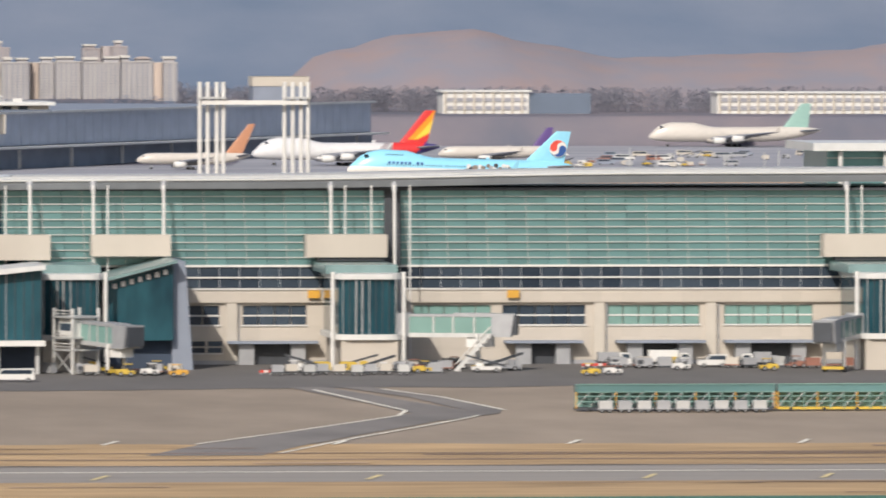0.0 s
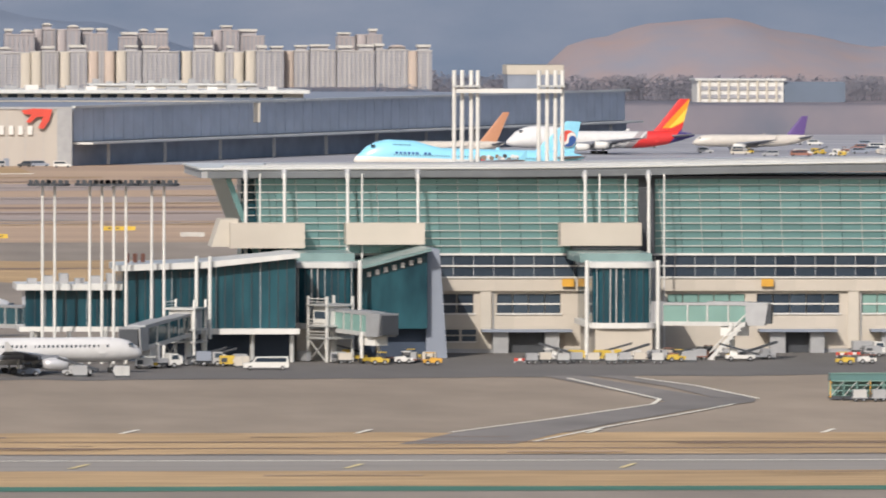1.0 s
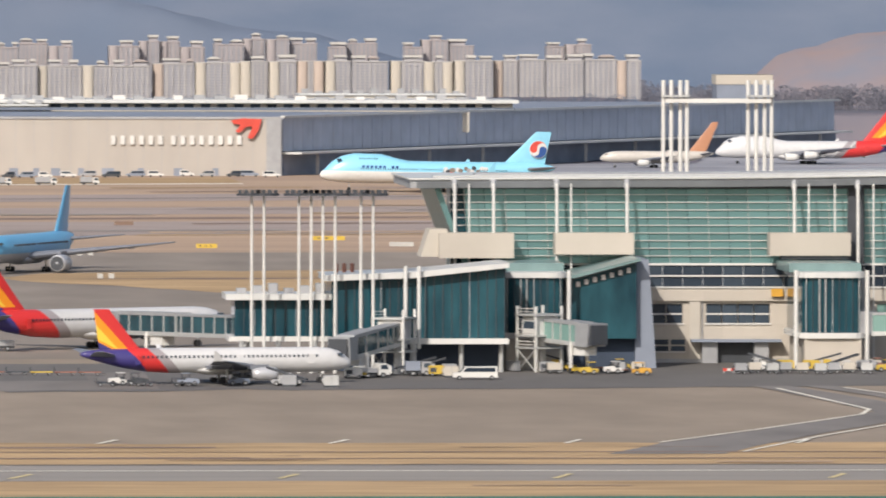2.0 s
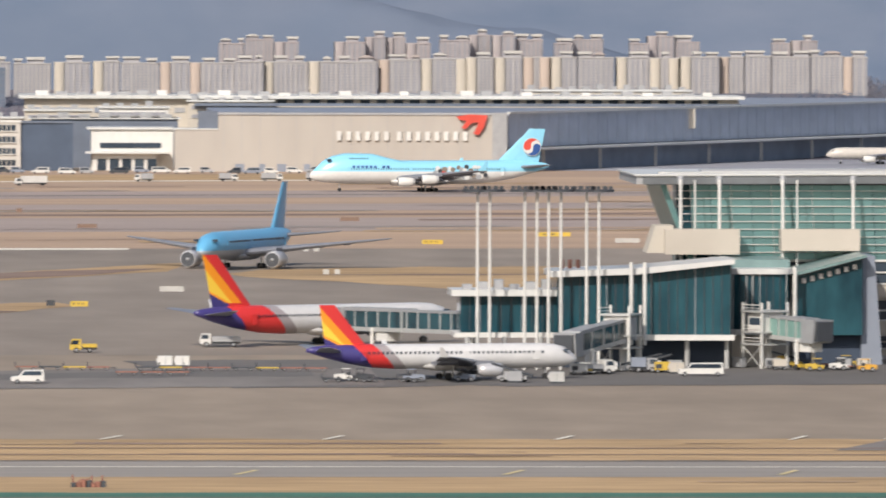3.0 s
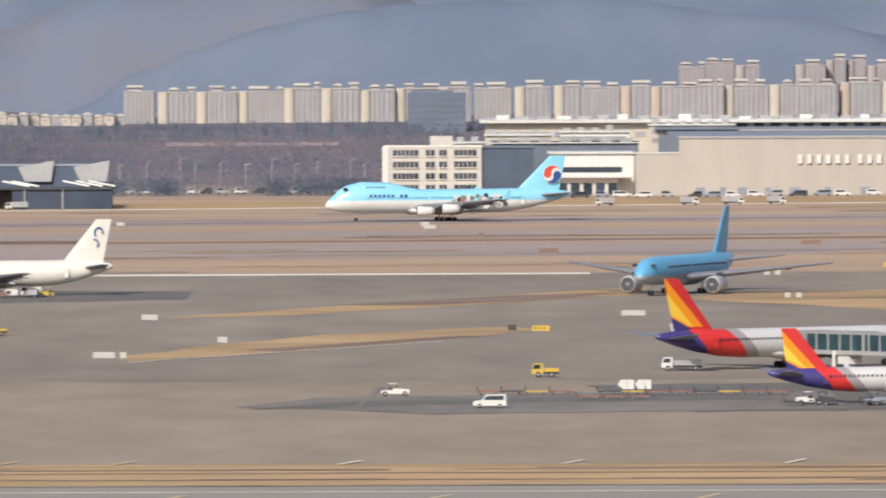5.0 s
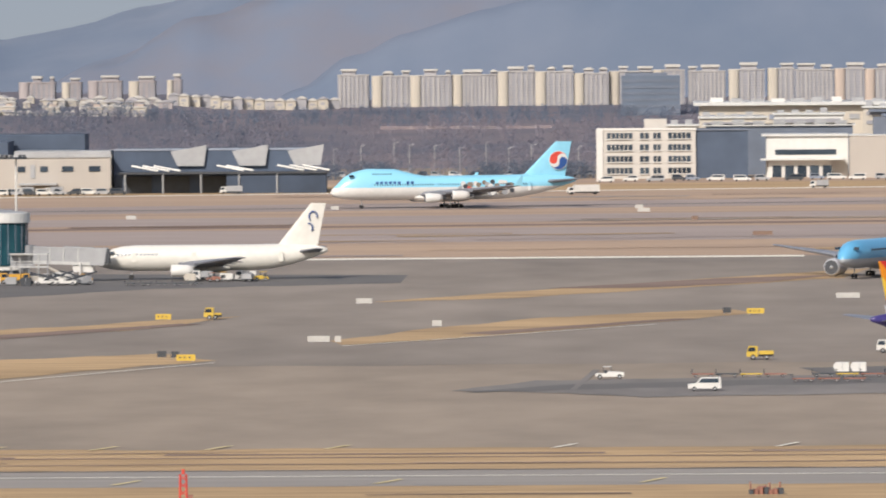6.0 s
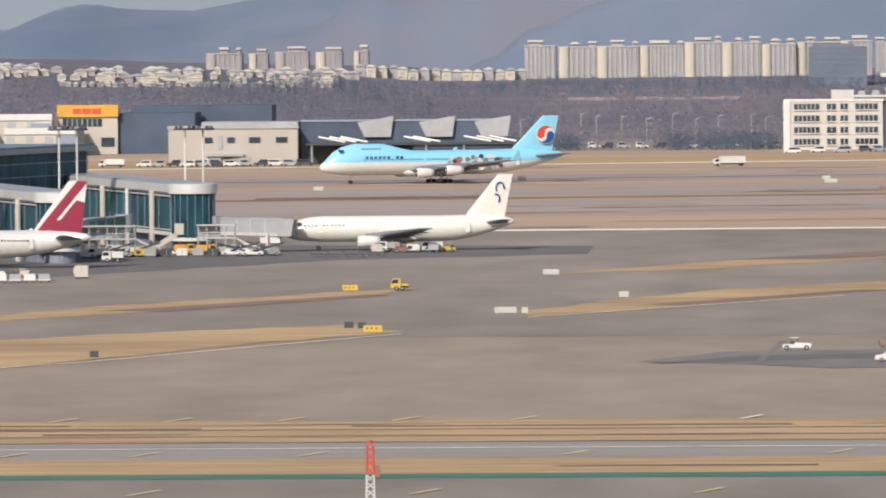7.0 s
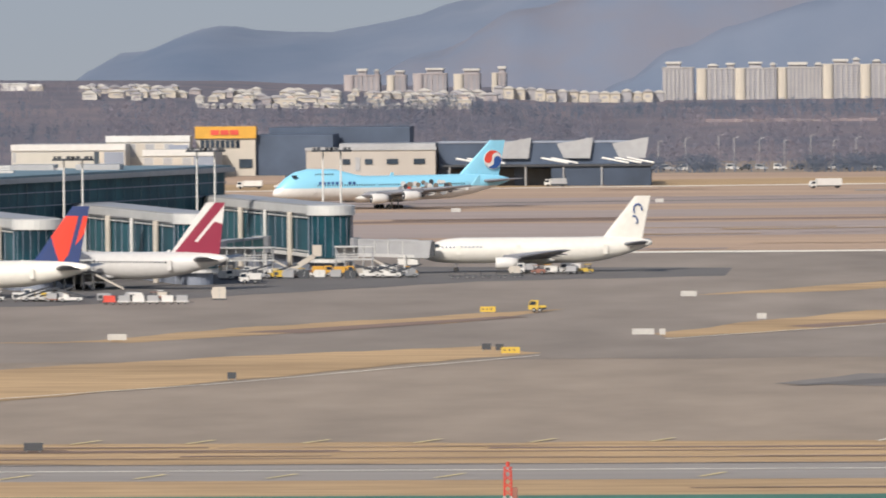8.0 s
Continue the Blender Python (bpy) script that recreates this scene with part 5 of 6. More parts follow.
# space under the pier filled with dark colour as its shade
part("undercroft", B((92, 119, 1664, 1676, 0, 4.7)), CLAD_SHADE, pier, "undercroft block coloured dark for its shade")
for k in range(20):
    x = 91.5 + 1.45 * k
    part("mullion", B((x - 0.06, x + 0.06, 1657.85, 1658, 5.6, 14.9 if x < 104 else 15.6 + (x - 104) * 0.11)), GREY if k % 5 == 0 else DARK, pier)
for k in range(9):
    part("mullion", B((76.5 + 1.7 * k, 76.6 + 1.7 * k, 1661.85, 1662, 5.8, 11.8)), GREY if k % 4 == 1 else DARK, pier)
for x in (76, 82, 88, 96, 104, 112, 118.5):
    part("column", T(((x, 1659, 0), (x, 1659, 5.2), 0.4, 10)), STEEL, pier)
for x in (102.6, 104.8):
    part("outer_column", T(((x, 1655, 4), (x, 1655, 17.5), 0.3, 10)), WHITE, pier)
for k in range(6):
    part("roof_unit", B((75.5 + 2.6 * k, 77 + 2.6 * k, 1664, 1668, 12.8, 13.6 + 0.4 * (k % 3))), GREY, pier)
for k in range(3):
    part("roof_vent", T(((92 + 1.3 * k, 1668, 15.5), (92 + 1.3 * k, 1668, 17.6), 0.35, 10)), BROWN, pier)
part("beige_end", B((110.5, 123, YF - 8, YF - 2, 17.8, 22.0)), BEIGE, pier, "plain beige box over the pier")
part("stepped_end", prism([(107.5, 18), (112, 18), (112, 22.6), (109, 22.6)], YF - 6, YF + 4), CREAM, pier)


def jet_bridge(p0, p1, z0, z1, label, cab=True, stair=False, glass=DEEP_GLASS, tower=False):
    """A boarding bridge from the lounge at p0 to the aircraft at p1, floor heights z0 and z1."""
    dx, dy = p1[0] - p0[0], p1[1] - p0[1]
    n = math.hypot(dx, dy)
    t = thing("jet_bridge", pose(p0[0], p0[1], 0, 0, 0, math.degrees(math.atan2(dy, dx))), label, "jet bridge", "jet bridges")
    k = (z1 - z0) / n
    part("rotunda", T(((0, 0, z0 - 0.4), (0, 0, z0 + 3.4), 2.1, 16)), GREY, t)
    part("rotunda_pillar", T(((0, 0, 0), (0, 0, z0), 0.6, 12)), WHITE, t)
    for a, b, w, e in ((1.5, n * 0.55, 1.35, 0.0), (n * 0.5, n - 2, 1.55, 0.2)):
        za, zb = z0 + k * a, z0 + k * b
        part("tunnel", prism([(a, za - 0.2), (b, zb - 0.2), (b, zb + 2.9), (a, za + 2.9)], -w + 0.15, w - 0.15), glass, t, "glazed tunnel")
        part("tunnel_roof", prism([(a, za + 2.8), (b, zb + 2.8), (b, zb + 3.2 + e), (a, za + 3.2 + e)], -w, w), GREY, t)
        part("tunnel_floor", prism([(a, za - 0.6), (b, zb - 0.6), (b, zb + 0.1), (a, za + 0.1)], -w, w), STEEL, t)
        m = max(2, int((b - a) / 4.2))
        for i in range(m + 1):
            x = a + (b - a) * i / m
            zz = z0 + k * x
            part("frame_post", B((x - 0.12, x + 0.12, -w - 0.03, w + 0.03, zz, zz + 2.9)), STEEL, t)
    part("cab", prism([(n - 2.6, z1 - 0.5), (n + 0.6, z1 - 0.5), (n + 1.2, z1 + 3.3), (n - 2.6, z1 + 3.3)], -1.9, 1.9), GREY if cab else WHITE, t, "grey boarding cab")
    part("cab_hood", B((n + 0.6, n + 1.6, -1.6, 1.6, z1 - 0.2, z1 + 3.0)), DARK, t)
    for s in (-1, 1):
        part("drive_leg", T(((n * 0.72, s * 1.7, 0.5), (n * 0.72, s * 1.7, z0 + k * n * 0.72), 0.3, 8)), WHITE, t)
        part("drive_wheel", T(((n * 0.72, s * 1.3, 0.5), (n * 0.72, s * 2.0, 0.5), 0.5, 12)), TYRE, t)
    part("drive_axle", B((n * 0.72 - 0.8, n * 0.72 + 0.8, -1.8, 1.8, 0.5, 1.0)), YELLOW, t)
    part("service_box", B((n * 0.62, n * 0.62 + 4.5, -1.2, 1.2, z0 + k * n * 0.62 - 2.2, z0 + k * n * 0.62 - 0.7)), WHITE, t)
    if stair:
        for k in range(9):
            part("stair_step", B((n * 0.82 - 5.0 + 0.62 * k, n * 0.82 - 4.2 + 0.62 * k, -3.4, -2.0, z1 * k / 9, z1 * k / 9 + 0.25)), STEEL, t)
        part("stair_rail", T(((n * 0.82 - 5.2, -3.4, 1.2), (n * 0.82 + 0.6, -3.4, z1 + 1.2), 0.09, 6), ((n * 0.82 - 5.2, -2.0, 1.2), (n * 0.82 + 0.6, -2.0, z1 + 1.2), 0.09, 6)), WHITE, t)
        part("service_stair", prism([(n * 0.82, z1), (n * 0.82 - 5.5, 0.1), (n * 0.82 - 4.6, 0.1), (n * 0.82 + 0.9, z1)], -3.2, -2.2), STEEL, t, "steel service stair")
    if tower:
        # lift tower with landings beside the rotunda
        for a in (-2.6, 2.6):
            for b in (-3.2, 2.0):
                part("tower_post", B((a - 0.18, a + 0.18, b - 0.18, b + 0.18, 0, z0 + 5.2)), WHITE, t)
        for z in (z0 - 1.8, z0 + 0.2, z0 + 3.6):
            part("tower_landing", B((-2.9, 2.9, -3.5, 2.3, z, z + 0.3)), STEEL, t)
            part("tower_rail", T(((-2.8, -3.4, z + 1.2), (2.8, -3.4, z + 1.2), 0.08, 6), ((-2.8, -3.4, z + 0.7), (2.8, -3.4, z + 0.7), 0.06, 6)), WHITE, t)
        part("tower_cabin", B((-2.0, 2.2, -2.6, 1.6, z0 + 0.5, z0 + 3.5)), WHITE, t, "white lift cabin")
        part("tower_window", B((-1.6, 1.8, -2.66, -2.6, z0 + 1.5, z0 + 2.7)), WINDOW, t)
        part("tower_brace", T(((-2.6, -3.2, 0), (2.6, -3.2, z0 - 1.8), 0.1, 6), ((2.6, -3.2, 0), (-2.6, -3.2, z0 - 1.8), 0.1, 6)), STEEL, t)
        part("generator", B((-3.8, -1.2, -4.6, -3.6, 0.2, 1.8)), GREY, t)
    return t


jet_bridge((179.5, 1672), (197, 1668), 6.2, 6.2, "pale grey glazed jet bridge with a service stair at the concourse", True, True, PALE_GLASS)
jet_bridge((78, 1680), (58.5, 1726), 5.4, 4.6, "glazed jet bridge to the parked wide-body")
jet_bridge((101, 1650), (90.5, 1627), 5.4, 3.6, "grey jet bridge with lift tower at the airliner nose", tower=True)
jet_bridge((125.5, 1662), (133, 1650), 5.6, 5.0, "short grey jet bridge with lift tower beside the lounge", True, False, PALE_GLASS, True)
jet_bridge((256, 1672), (248, 1655), 6.0, 5.4, "short grey jet bridge folded beside the lounge", True, False, PALE_GLASS)
jet_bridge((-143, 2230), (-126.2, 2229), 4.6, 4.0, "glazed jet bridge at the nose of the freighter", True, False, GREY)
jet_bridge((-163, 2235), (-172, 2214), 5.0, 4.4, "jet bridge of the far gates", True, False, PALE_GLASS)


# ---- far wing of the concourse ----
wing = thing("concourse_wing", pose(0, 0, 0), "dark glazed concourse wing with a broad teal-grey roof", "building")
WA, WB = Vector((-180.0, 2350.0)), Vector((-241.0, 2150.0))
part("roof", slab([(-178.6, 2354), (-239.8, 2148), (-430, 2148), (-430, 2354)], 20.6, 22.0), WING_ROOF, wing, "teal-grey roof")
part("glass_wall", slab([WA[:], WB[:], (-420, 2150), (-420, 2350)], 0, 20.6), WING_GLASS, wing, "deep teal glass wall")
for k in range(41):
    p = WA + (WB - WA) * (k / 40)
    part("mullion", T(((p.x + 0.2, p.y, 0), (p.x + 0.2, p.y, 20.6), 0.07, 6)), WING_ROOF, wing)
for z in (7, 11, 15, 18):
    part("transom", slab([(WA.x, WA.y), (WB.x, WB.y), (WB.x + 0.4, WB.y - 0.1), (WA.x + 0.4, WA.y - 0.1)], z, z + 0.25), SLATE, wing)
part("roof_edge", slab([(-178.6, 2354), (-239.8, 2148), (-238.9, 2147.7), (-177.7, 2353.7)], 20.4, 21.5), GREY, wing)
for k in range(9):
    part("roof_unit", B((-330 + 15 * k, -320 + 15 * k, 2300, 2312, 22, 23.2)), GREY, wing)
for k in range(5):
    part("skylight_bar", B((-420, -205 - 8 * k, 2335 - 34 * k, 2338 - 34 * k, 22, 22.5)), STEEL, wing)
part("roof_box", B((-226, -208, 2325, 2338, 22, 25.6)), CREAM, wing, "cream plant room")


def finger(dx, dy, reach, label):
    t = thing("gate_finger", pose(dx, dy, 0), label, "building", "gate fingers of the far wing")
    a, b = Vector((-181, 2346)), Vector((-147.5, 2230))
    b = a + (b - a) * reach
    d = (b - a).normalized()
    s = Vector((-d.y, d.x)) * 5.2
    def quad(p, q, w):
        v = s * w
        return [(p + v)[:], (q + v)[:], (q - v)[:], (p - v)[:]]
    part("roof", slab(quad(a, b, 1.0), 13.3, 15.0), ROOF_WHITE, t, "pale flat roof")
    part("roof_fascia", slab(quad(a, b, 0.95), 12.9, 13.3), GREY, t)
    part("roof_cap", slab(quad(a, b, 0.93), 15.0, 15.3), GREY, t)
    part("glass_wall", slab(quad(a, b, 0.88), 4.6, 12.9), WING_GLASS, t)
    part("floor_slab", slab(quad(a + d * 60 * reach, b, 1.0), 3.8, 4.6), WHITE, t)
    part("undercroft", slab(quad(a + d * 4, b - d * 6, 0.7), 0, 3.8), SLATE, t)
    part("round_end_roof", T(((b.x, b.y, 13.0), (b.x, b.y, 15.1), 5.4, 28)), ROOF_WHITE, t, "round white roof end")
    part("round_end", T(((b.x, b.y, 3.6), (b.x, b.y, 13.0), 4.9, 28)), DEEP_GLASS, t, "round glazed end")
    for k in range(18):
        g = 2 * math.pi * k / 18
        part("mullion", T(((b.x + 4.93 * math.cos(g), b.y + 4.93 * math.sin(g), 3.8), (b.x + 4.93 * math.cos(g), b.y + 4.93 * math.sin(g), 13.0), 0.07, 5)), SLATE, t)
    part("round_base", T(((b.x, b.y, 2.6), (b.x, b.y, 3.8), 4.6, 24)), WHITE, t)
    part("round_stem", T(((b.x, b.y, 0), (b.x, b.y, 2.6), 3.4, 20)), SLATE, t)
    for k in range(4):
        p = a + (b - a) * (0.2 + 0.22 * k)
        q = p - s * 1.06
        part("column", T(((q.x, q.y, 0), (q.x, q.y, 13.4), 0.65 if k % 2 else 0.4, 10)), CREAM if k % 2 else WHITE, t)
    for z in (4.9, 12.3):
        e = s * -0.93
        part("wall_rail", slab([(a + e)[:], (b + e)[:], (b + e * 1.03)[:], (a + e * 1.03)[:]], z, z + 0.3), ROOF_WHITE, t)
    for k in range(14):
        p = a + (b - a) * (0.08 + 0.062 * k) - s * 0.9
        part("mullion", T(((p.x, p.y, 4.6), (p.x, p.y, 12.9), 0.09, 5)), SLATE, t)
    return t


def service_gantry(x, y, w, label):
    """An open steel service gantry with a deck and a ramp below the gate."""
    t = thing("service_gantry", pose(x, y, 0), label, "gantry", "service gantries at the far gates")
    n = max(3, int(w / 1.8))
    for k in range(n + 1):
        for b in (0, 2.6):
            part("post", B((w * k / n - 0.1, w * k / n + 0.1, b - 0.1, b + 0.1, 0, 6.2)), STEEL if k % 2 else GREY, t)
    for z in (3.4, 6.2):
        part("deck", B((-0.3, w + 0.3, -0.3, 2.9, z, z + 0.3)), STEEL, t)
    part("hand_rail", T(((0, -0.2, 4.7), (w, -0.2, 4.7), 0.1, 6), ((0, -0.2, 4.2), (w, -0.2, 4.2), 0.08, 6)), STEEL, t)
    part("back_panel", B((0.2, w * 0.6, 2.4, 2.5, 3.7, 6.2)), GREY, t)
    part("ramp", prism([(w, 3.4), (w + 6.5, 0.1), (w + 6.5, 0.5), (w, 3.8)], 0.2, 1.8), CREAM, t, "pale ramp down to the apron")


service_gantry(-171.0, 2212, 12.0, "open steel service gantry with deck and ramp at the far gate")
service_gantry(-145.5, 2216, 8.0, "open steel service gantry between gate finger and freighter")
service_gantry(-200.0, 2118, 10.0, "open steel service gantry behind the parked airliners")
finger(0, 0, 1.0, "glazed gate finger with pale roof and round end")
finger(-23.5, -75, 1.0, "glazed gate finger with pale roof behind parked airliners")
finger(-47, -140, 0.8, "glazed gate finger with pale roof behind parked airliners")


# ---- masts, gantry, lattice tower ----
def light_mast(x, y, h, gap):
    t = thing("light_mast", pose(x, y, 0), "tall white twin-pole floodlight mast", "light mast", "apron floodlight masts")
    for s in (-1, 1):
        part("pole", T(((s * gap / 2, 0, 0), (s * gap / 2, 0, h), 0.27, 10, 0.2)), WHITE, t)
        part("head_ring", T(((s * gap / 2, 0, h), (s * gap / 2, 0, h + 0.4), 2.5, 16)), DARK, t)
        for k in range(6):
            a = k * math.pi / 3
            part("floodlight", B((s * gap / 2 + 1.9 * math.cos(a) - 0.3, s * gap / 2 + 1.9 * math.cos(a) + 0.3, 1.9 * math.sin(a) - 0.3, 1.9 * math.sin(a) + 0.3, h + 0.35, h + 0.95)), DARK, t)
    part("head_bar", B((-gap / 2, gap / 2, -0.15, 0.15, h + 0.1, h + 0.4)), GREY, t)


for x in (78.4, 86.1, 90.0, 96.2):
    light_mast(x, 1653.5, 29.0, 2.0)
for x, y in ((-198.2, 2165), (-178.0, 2270), (-149.2, 2262)):
    light_mast(x, y, 26.4, 4.0)
gan = thing("floodlight_gantry", pose(0, 0, 0), "tall white floodlight gantry of clustered poles with a cross bar", "gantry")
for x in (183.8, 185.4, 187.3, 188.6, 201.4, 203.1, 204.8, 206.2):
    part("pole", T(((x, 2100 + (x % 2), 0), (x, 2100 + (x % 2), 43.9), 0.42, 10)), WHITE, gan)
part("cross_bar", B((184, 206, 2099, 2099.6, 39.2, 40.1)), WHITE, gan)
for x in (183.6, 201.2):
    part("platform", B((x, x + 5.4, 2098.5, 2102.5, 40.4, 40.8)), STEEL, gan)
lat = thing("lattice_mast", pose(-57.6, 1180, 0), "small red and white lattice mast beside the taxiway", "mast")
for s in (-1, 1):
    for u in (-1, 1):
        part("lower_leg", T(((s * 0.5, u * 0.5, 0), (s * 0.42, u * 0.42, 3.6), 0.09, 6)), WHITE, lat)
        part("upper_leg", T(((s * 0.42, u * 0.42, 3.6), (s * 0.34, u * 0.34, 7.0), 0.11, 6)), RED, lat)
for k in range(8):
    z = 0.2 + 0.85 * k
    part("brace", T(((-0.48, -0.48, z), (0.48, -0.48, z + 0.85), 0.06, 5), ((0.48, -0.48, z), (-0.48, -0.48, z + 0.85), 0.06, 5)), WHITE if z < 3.4 else RED, lat)
part("beacon", T(((0, 0, 7.0), (0, 0, 7.6), 0.2, 10)), RED, lat)
part("antenna_box", B((0.4, 1.1, -0.4, 0.4, 3.3, 4.6)), BROWN, lat)


# ---- vehicles and ground equipment ----
def wheels(t, xs, w, r):
    for x in xs:
        for s in (-1, 1):
            k = part("wheel", T(((x, s * w - 0.13, r), (x, s * w + 0.13, r), r, 12)), TYRE, t)
            if abs(t.location.y) < 2300:
                part("hub", T(((x, s * w - 0.15, r), (x, s * w + 0.15, r), r * 0.5, 8)), GREY, k)


def van(x, y, yaw, paint, label, L=5.2, group=""):
    t = thing("van", pose(x, y, 0.07, 0, 0, yaw), label, "van", group)
    h = L / 2
    part("body", prism([(-h, 0.4), (h, 0.4), (h, 1.05), (h - 1.2, 1.2), (h - 2.0, 2.1), (-h + 0.1, 2.15)], -0.95, 0.95), paint, t)
    for ya in (-0.98, 0.94):
        part("side_window", prism([(-h + 0.4, 1.3), (h - 1.6, 1.3), (h - 2.15, 1.95), (-h + 0.4, 1.95)], ya, ya + 0.04), WINDOW, t)
    part("windscreen", prism([(h - 1.25, 1.22), (h - 1.15, 1.25), (h - 1.9, 2.05), (h - 2.0, 2.0)], -0.8, 0.8), WINDOW, t)
    wheels(t, (-h + 1.0, h - 1.0), 0.85, 0.36)
    return t


def truck(x, y, yaw, cab, load, label, L=8.0, H=3.0, group=""):
    t = thing("truck", pose(x, y, 0.07, 0, 0, yaw), label, "truck", group)
    h = L / 2
    part("chassis", B((-h, h, -0.9, 0.9, 0.5, 0.85)), DARK, t)
    part("cargo_box", B((-h, h - 2.1, -1.2, 1.2, 0.9, H)), load, t)
    part("cab", prism([(h - 1.9, 0.5), (h, 0.5), (h, 1.3), (h - 0.35, 2.3), (h - 1.9, 2.3)], -1.1, 1.1), cab, t)
    part("cab_window", prism([(h - 1.5, 1.4), (h - 0.15, 1.4), (h - 0.45, 2.1), (h - 1.5, 2.1)], -1.13, 1.13), WINDOW, t)
    wheels(t, (-h + 1.2, h - 1.1), 1.0, 0.45)
    return t


def tug(x, y, yaw, paint, label, L=3.6):
    t = thing("tow_tractor", pose(x, y, 0.07, 0, 0, yaw), label, "tow tractor")
    h = L / 2
    part("body", prism([(-h, 0.4), (h, 0.4), (h, 1.1), (-0.2, 1.25), (-0.5, 0.95), (-h, 0.95)], -0.85, 0.85), paint, t)
    part("canopy", B((-1.1, 0.3, -0.8, 0.8, 1.95, 2.05)), paint, t)
    for a in (-1.0, 0.2):
        for s in (-0.7, 0.7):
            part("canopy_post", T(((a, s, 0.9), (a, s, 2.0), 0.05, 6)), DARK, t)
    part("seat", B((-0.9, -0.4, -0.6, 0.6, 0.95, 1.4)), DARK, t)
    wheels(t, (-h + 0.7, h - 0.7), 0.8, 0.4)
    return t


def dolly(x, y, yaw, deck, label, L=3.6, load=None):
    t = thing("baggage_cart", pose(x, y, 0.07, 0, 0, yaw), label, "baggage cart", "baggage carts")
    part("deck", B((-L / 2, L / 2, -0.85, 0.85, 0.45, 0.62)), deck, t)
    part("end_rail", T(((-L / 2, -0.8, 0.6), (-L / 2, -0.8, 1.3), 0.05, 6), ((-L / 2, 0.8, 0.6), (-L / 2, 0.8, 1.3), 0.05, 6), ((-L / 2, -0.8, 1.3), (-L / 2, 0.8, 1.3), 0.05, 6)), DARK, t)
    part("tow_bar", T(((L / 2, 0, 0.45), (L / 2 + 0.9, 0, 0.35), 0.06, 6)), DARK, t)
    if load:
        part("cover", B((-L / 2 + 0.2, L / 2 - 0.2, -0.8, 0.8, 0.62, 1.75)), load, t)
    wheels(t, (-L / 2 + 0.6, L / 2 - 0.6), 0.65, 0.26)


def container(x, y, paint, label, w=2.2, h=1.8):
    t = thing("cargo_container", pose(x, y, 0.06), label, "container", "cargo containers")
    part("shell", prism([(-w / 2, 0.3), (w / 2, 0.3), (w / 2, h), (-w / 2, h), (-w / 2 - 0.4, h * 0.6)], -0.8, 0.8), paint, t)
    part("base", B((-w / 2, w / 2, -0.85, 0.85, 0, 0.3)), DARK, t)
    part("door_seam", B((-0.05, 0.05, -0.84, -0.8, 0.35, h - 0.1)), GREY, t)


BOARD = material("weathered_white_board", (0.43, 0.42, 0.40), 0.7, 0, 0.6, 0.15, 0.2)


def sign_board(x, y, w, paint, label):
    t = thing("taxiway_sign", pose(x, y, 0), label, "sign", "taxiway signs")
    part("board", B((-w / 2, w / 2, -0.15, 0.15, 0.3, 1.35)), paint, t)
    for s in (-0.35, 0.35):
        part("leg", B((s * w - 0.06, s * w + 0.06, -0.08, 0.08, 0, 0.4)), GREY, t)
    for k in range(3 if paint is YELLOW else 0):
        part("sign_bar", B((-w * 0.35 + 0.25 * w * k, -w * 0.35 + 0.25 * w * k + 0.09 * w, -0.19, -0.15, 0.7, 1.0)), DARK if paint is not DARK else YELLOW, t)


van(112, 1626, 180, WHITE, "white minibus on the apron beside the pier", 7.2)
truck(37.7, 1756, 180, WHITE, GREY, "white cabin loader beside the wide-body tail", 7.0, 1.8)
truck(13.9, 1728, 180, YELLOW, YELLOW, "yellow pushback truck on the apron", 4.6, 1.5)
van(4.1, 1594, 180, WHITE, "white estate car on the apron", 5.2)
tug(-11.1, 1645, 0, WHITE, "white open tow tractor on the apron", 4.6)
for k in range(13):
    if k not in (4,):
        dolly(4 + 3.9 * k, 1650 - 0.4 * k, 2, (BROWN, DARK, YELLOW, BROWN)[k % 4], "low flat baggage cart in a long row")
for k in range(3):
    dolly(20 + 4.1 * k, 1628, 0, BROWN, "low flat baggage cart parked in the open")
for k in range(2):
    container(26.8 + 2.8 * k, 1664, WHITE, "pale cargo container beside the cart row")
for x, y, w in ((-99, 1954, 3.0), (-84, 1733, 3.2), (15, 1967, 3.4), (103.5, 2443, 5.0), (137, 2519, 8.0)):
    sign_board(x, y, w, YELLOW, "yellow taxiway sign board on the grass edge")
for x, y, w in ((-89, 1751, 1.6), (-86.6, 1748, 1.4), (9.5, 1972, 1.6), (-123.5, 1625, 1.4), (-131.6, 1375, 2.6), (21.8, 2600, 5.0), (91.7, 2680, 5.0), (4.8, 2780, 1.6), (-98, 2612, 1.4)):
    sign_board(x, y, w, SOIL if y > 2300 else DARK, "dark taxiway sign board seen from behind")
for x, y, w in ((69.8, 2188, 1.3), (72.2, 2188, 1.3), (71, 2376, 1.4), (73.5, 2376, 1.4), (151.5, 2460, 6.5), (-9.5, 2886, 4.0), (-152, 2828, 3.0), (-99, 2939, 2.6), (-11, 2931, 2.6), (-64.5, 1823, 4.4), (-61, 1822, 1.2), (-45.2, 1906, 2.0), (-63.2, 2047, 3.6), (-158, 1809, 3.8), (34.5, 2064, 5.4)):
    sign_board(x, y, w * 0.9, BOARD, "white marker board beside the taxiway")
truck(-89.7, 1959, 180, YELLOW, YELLOW, "yellow follow-me pick-up at the island tip", 3.4, 1.3)


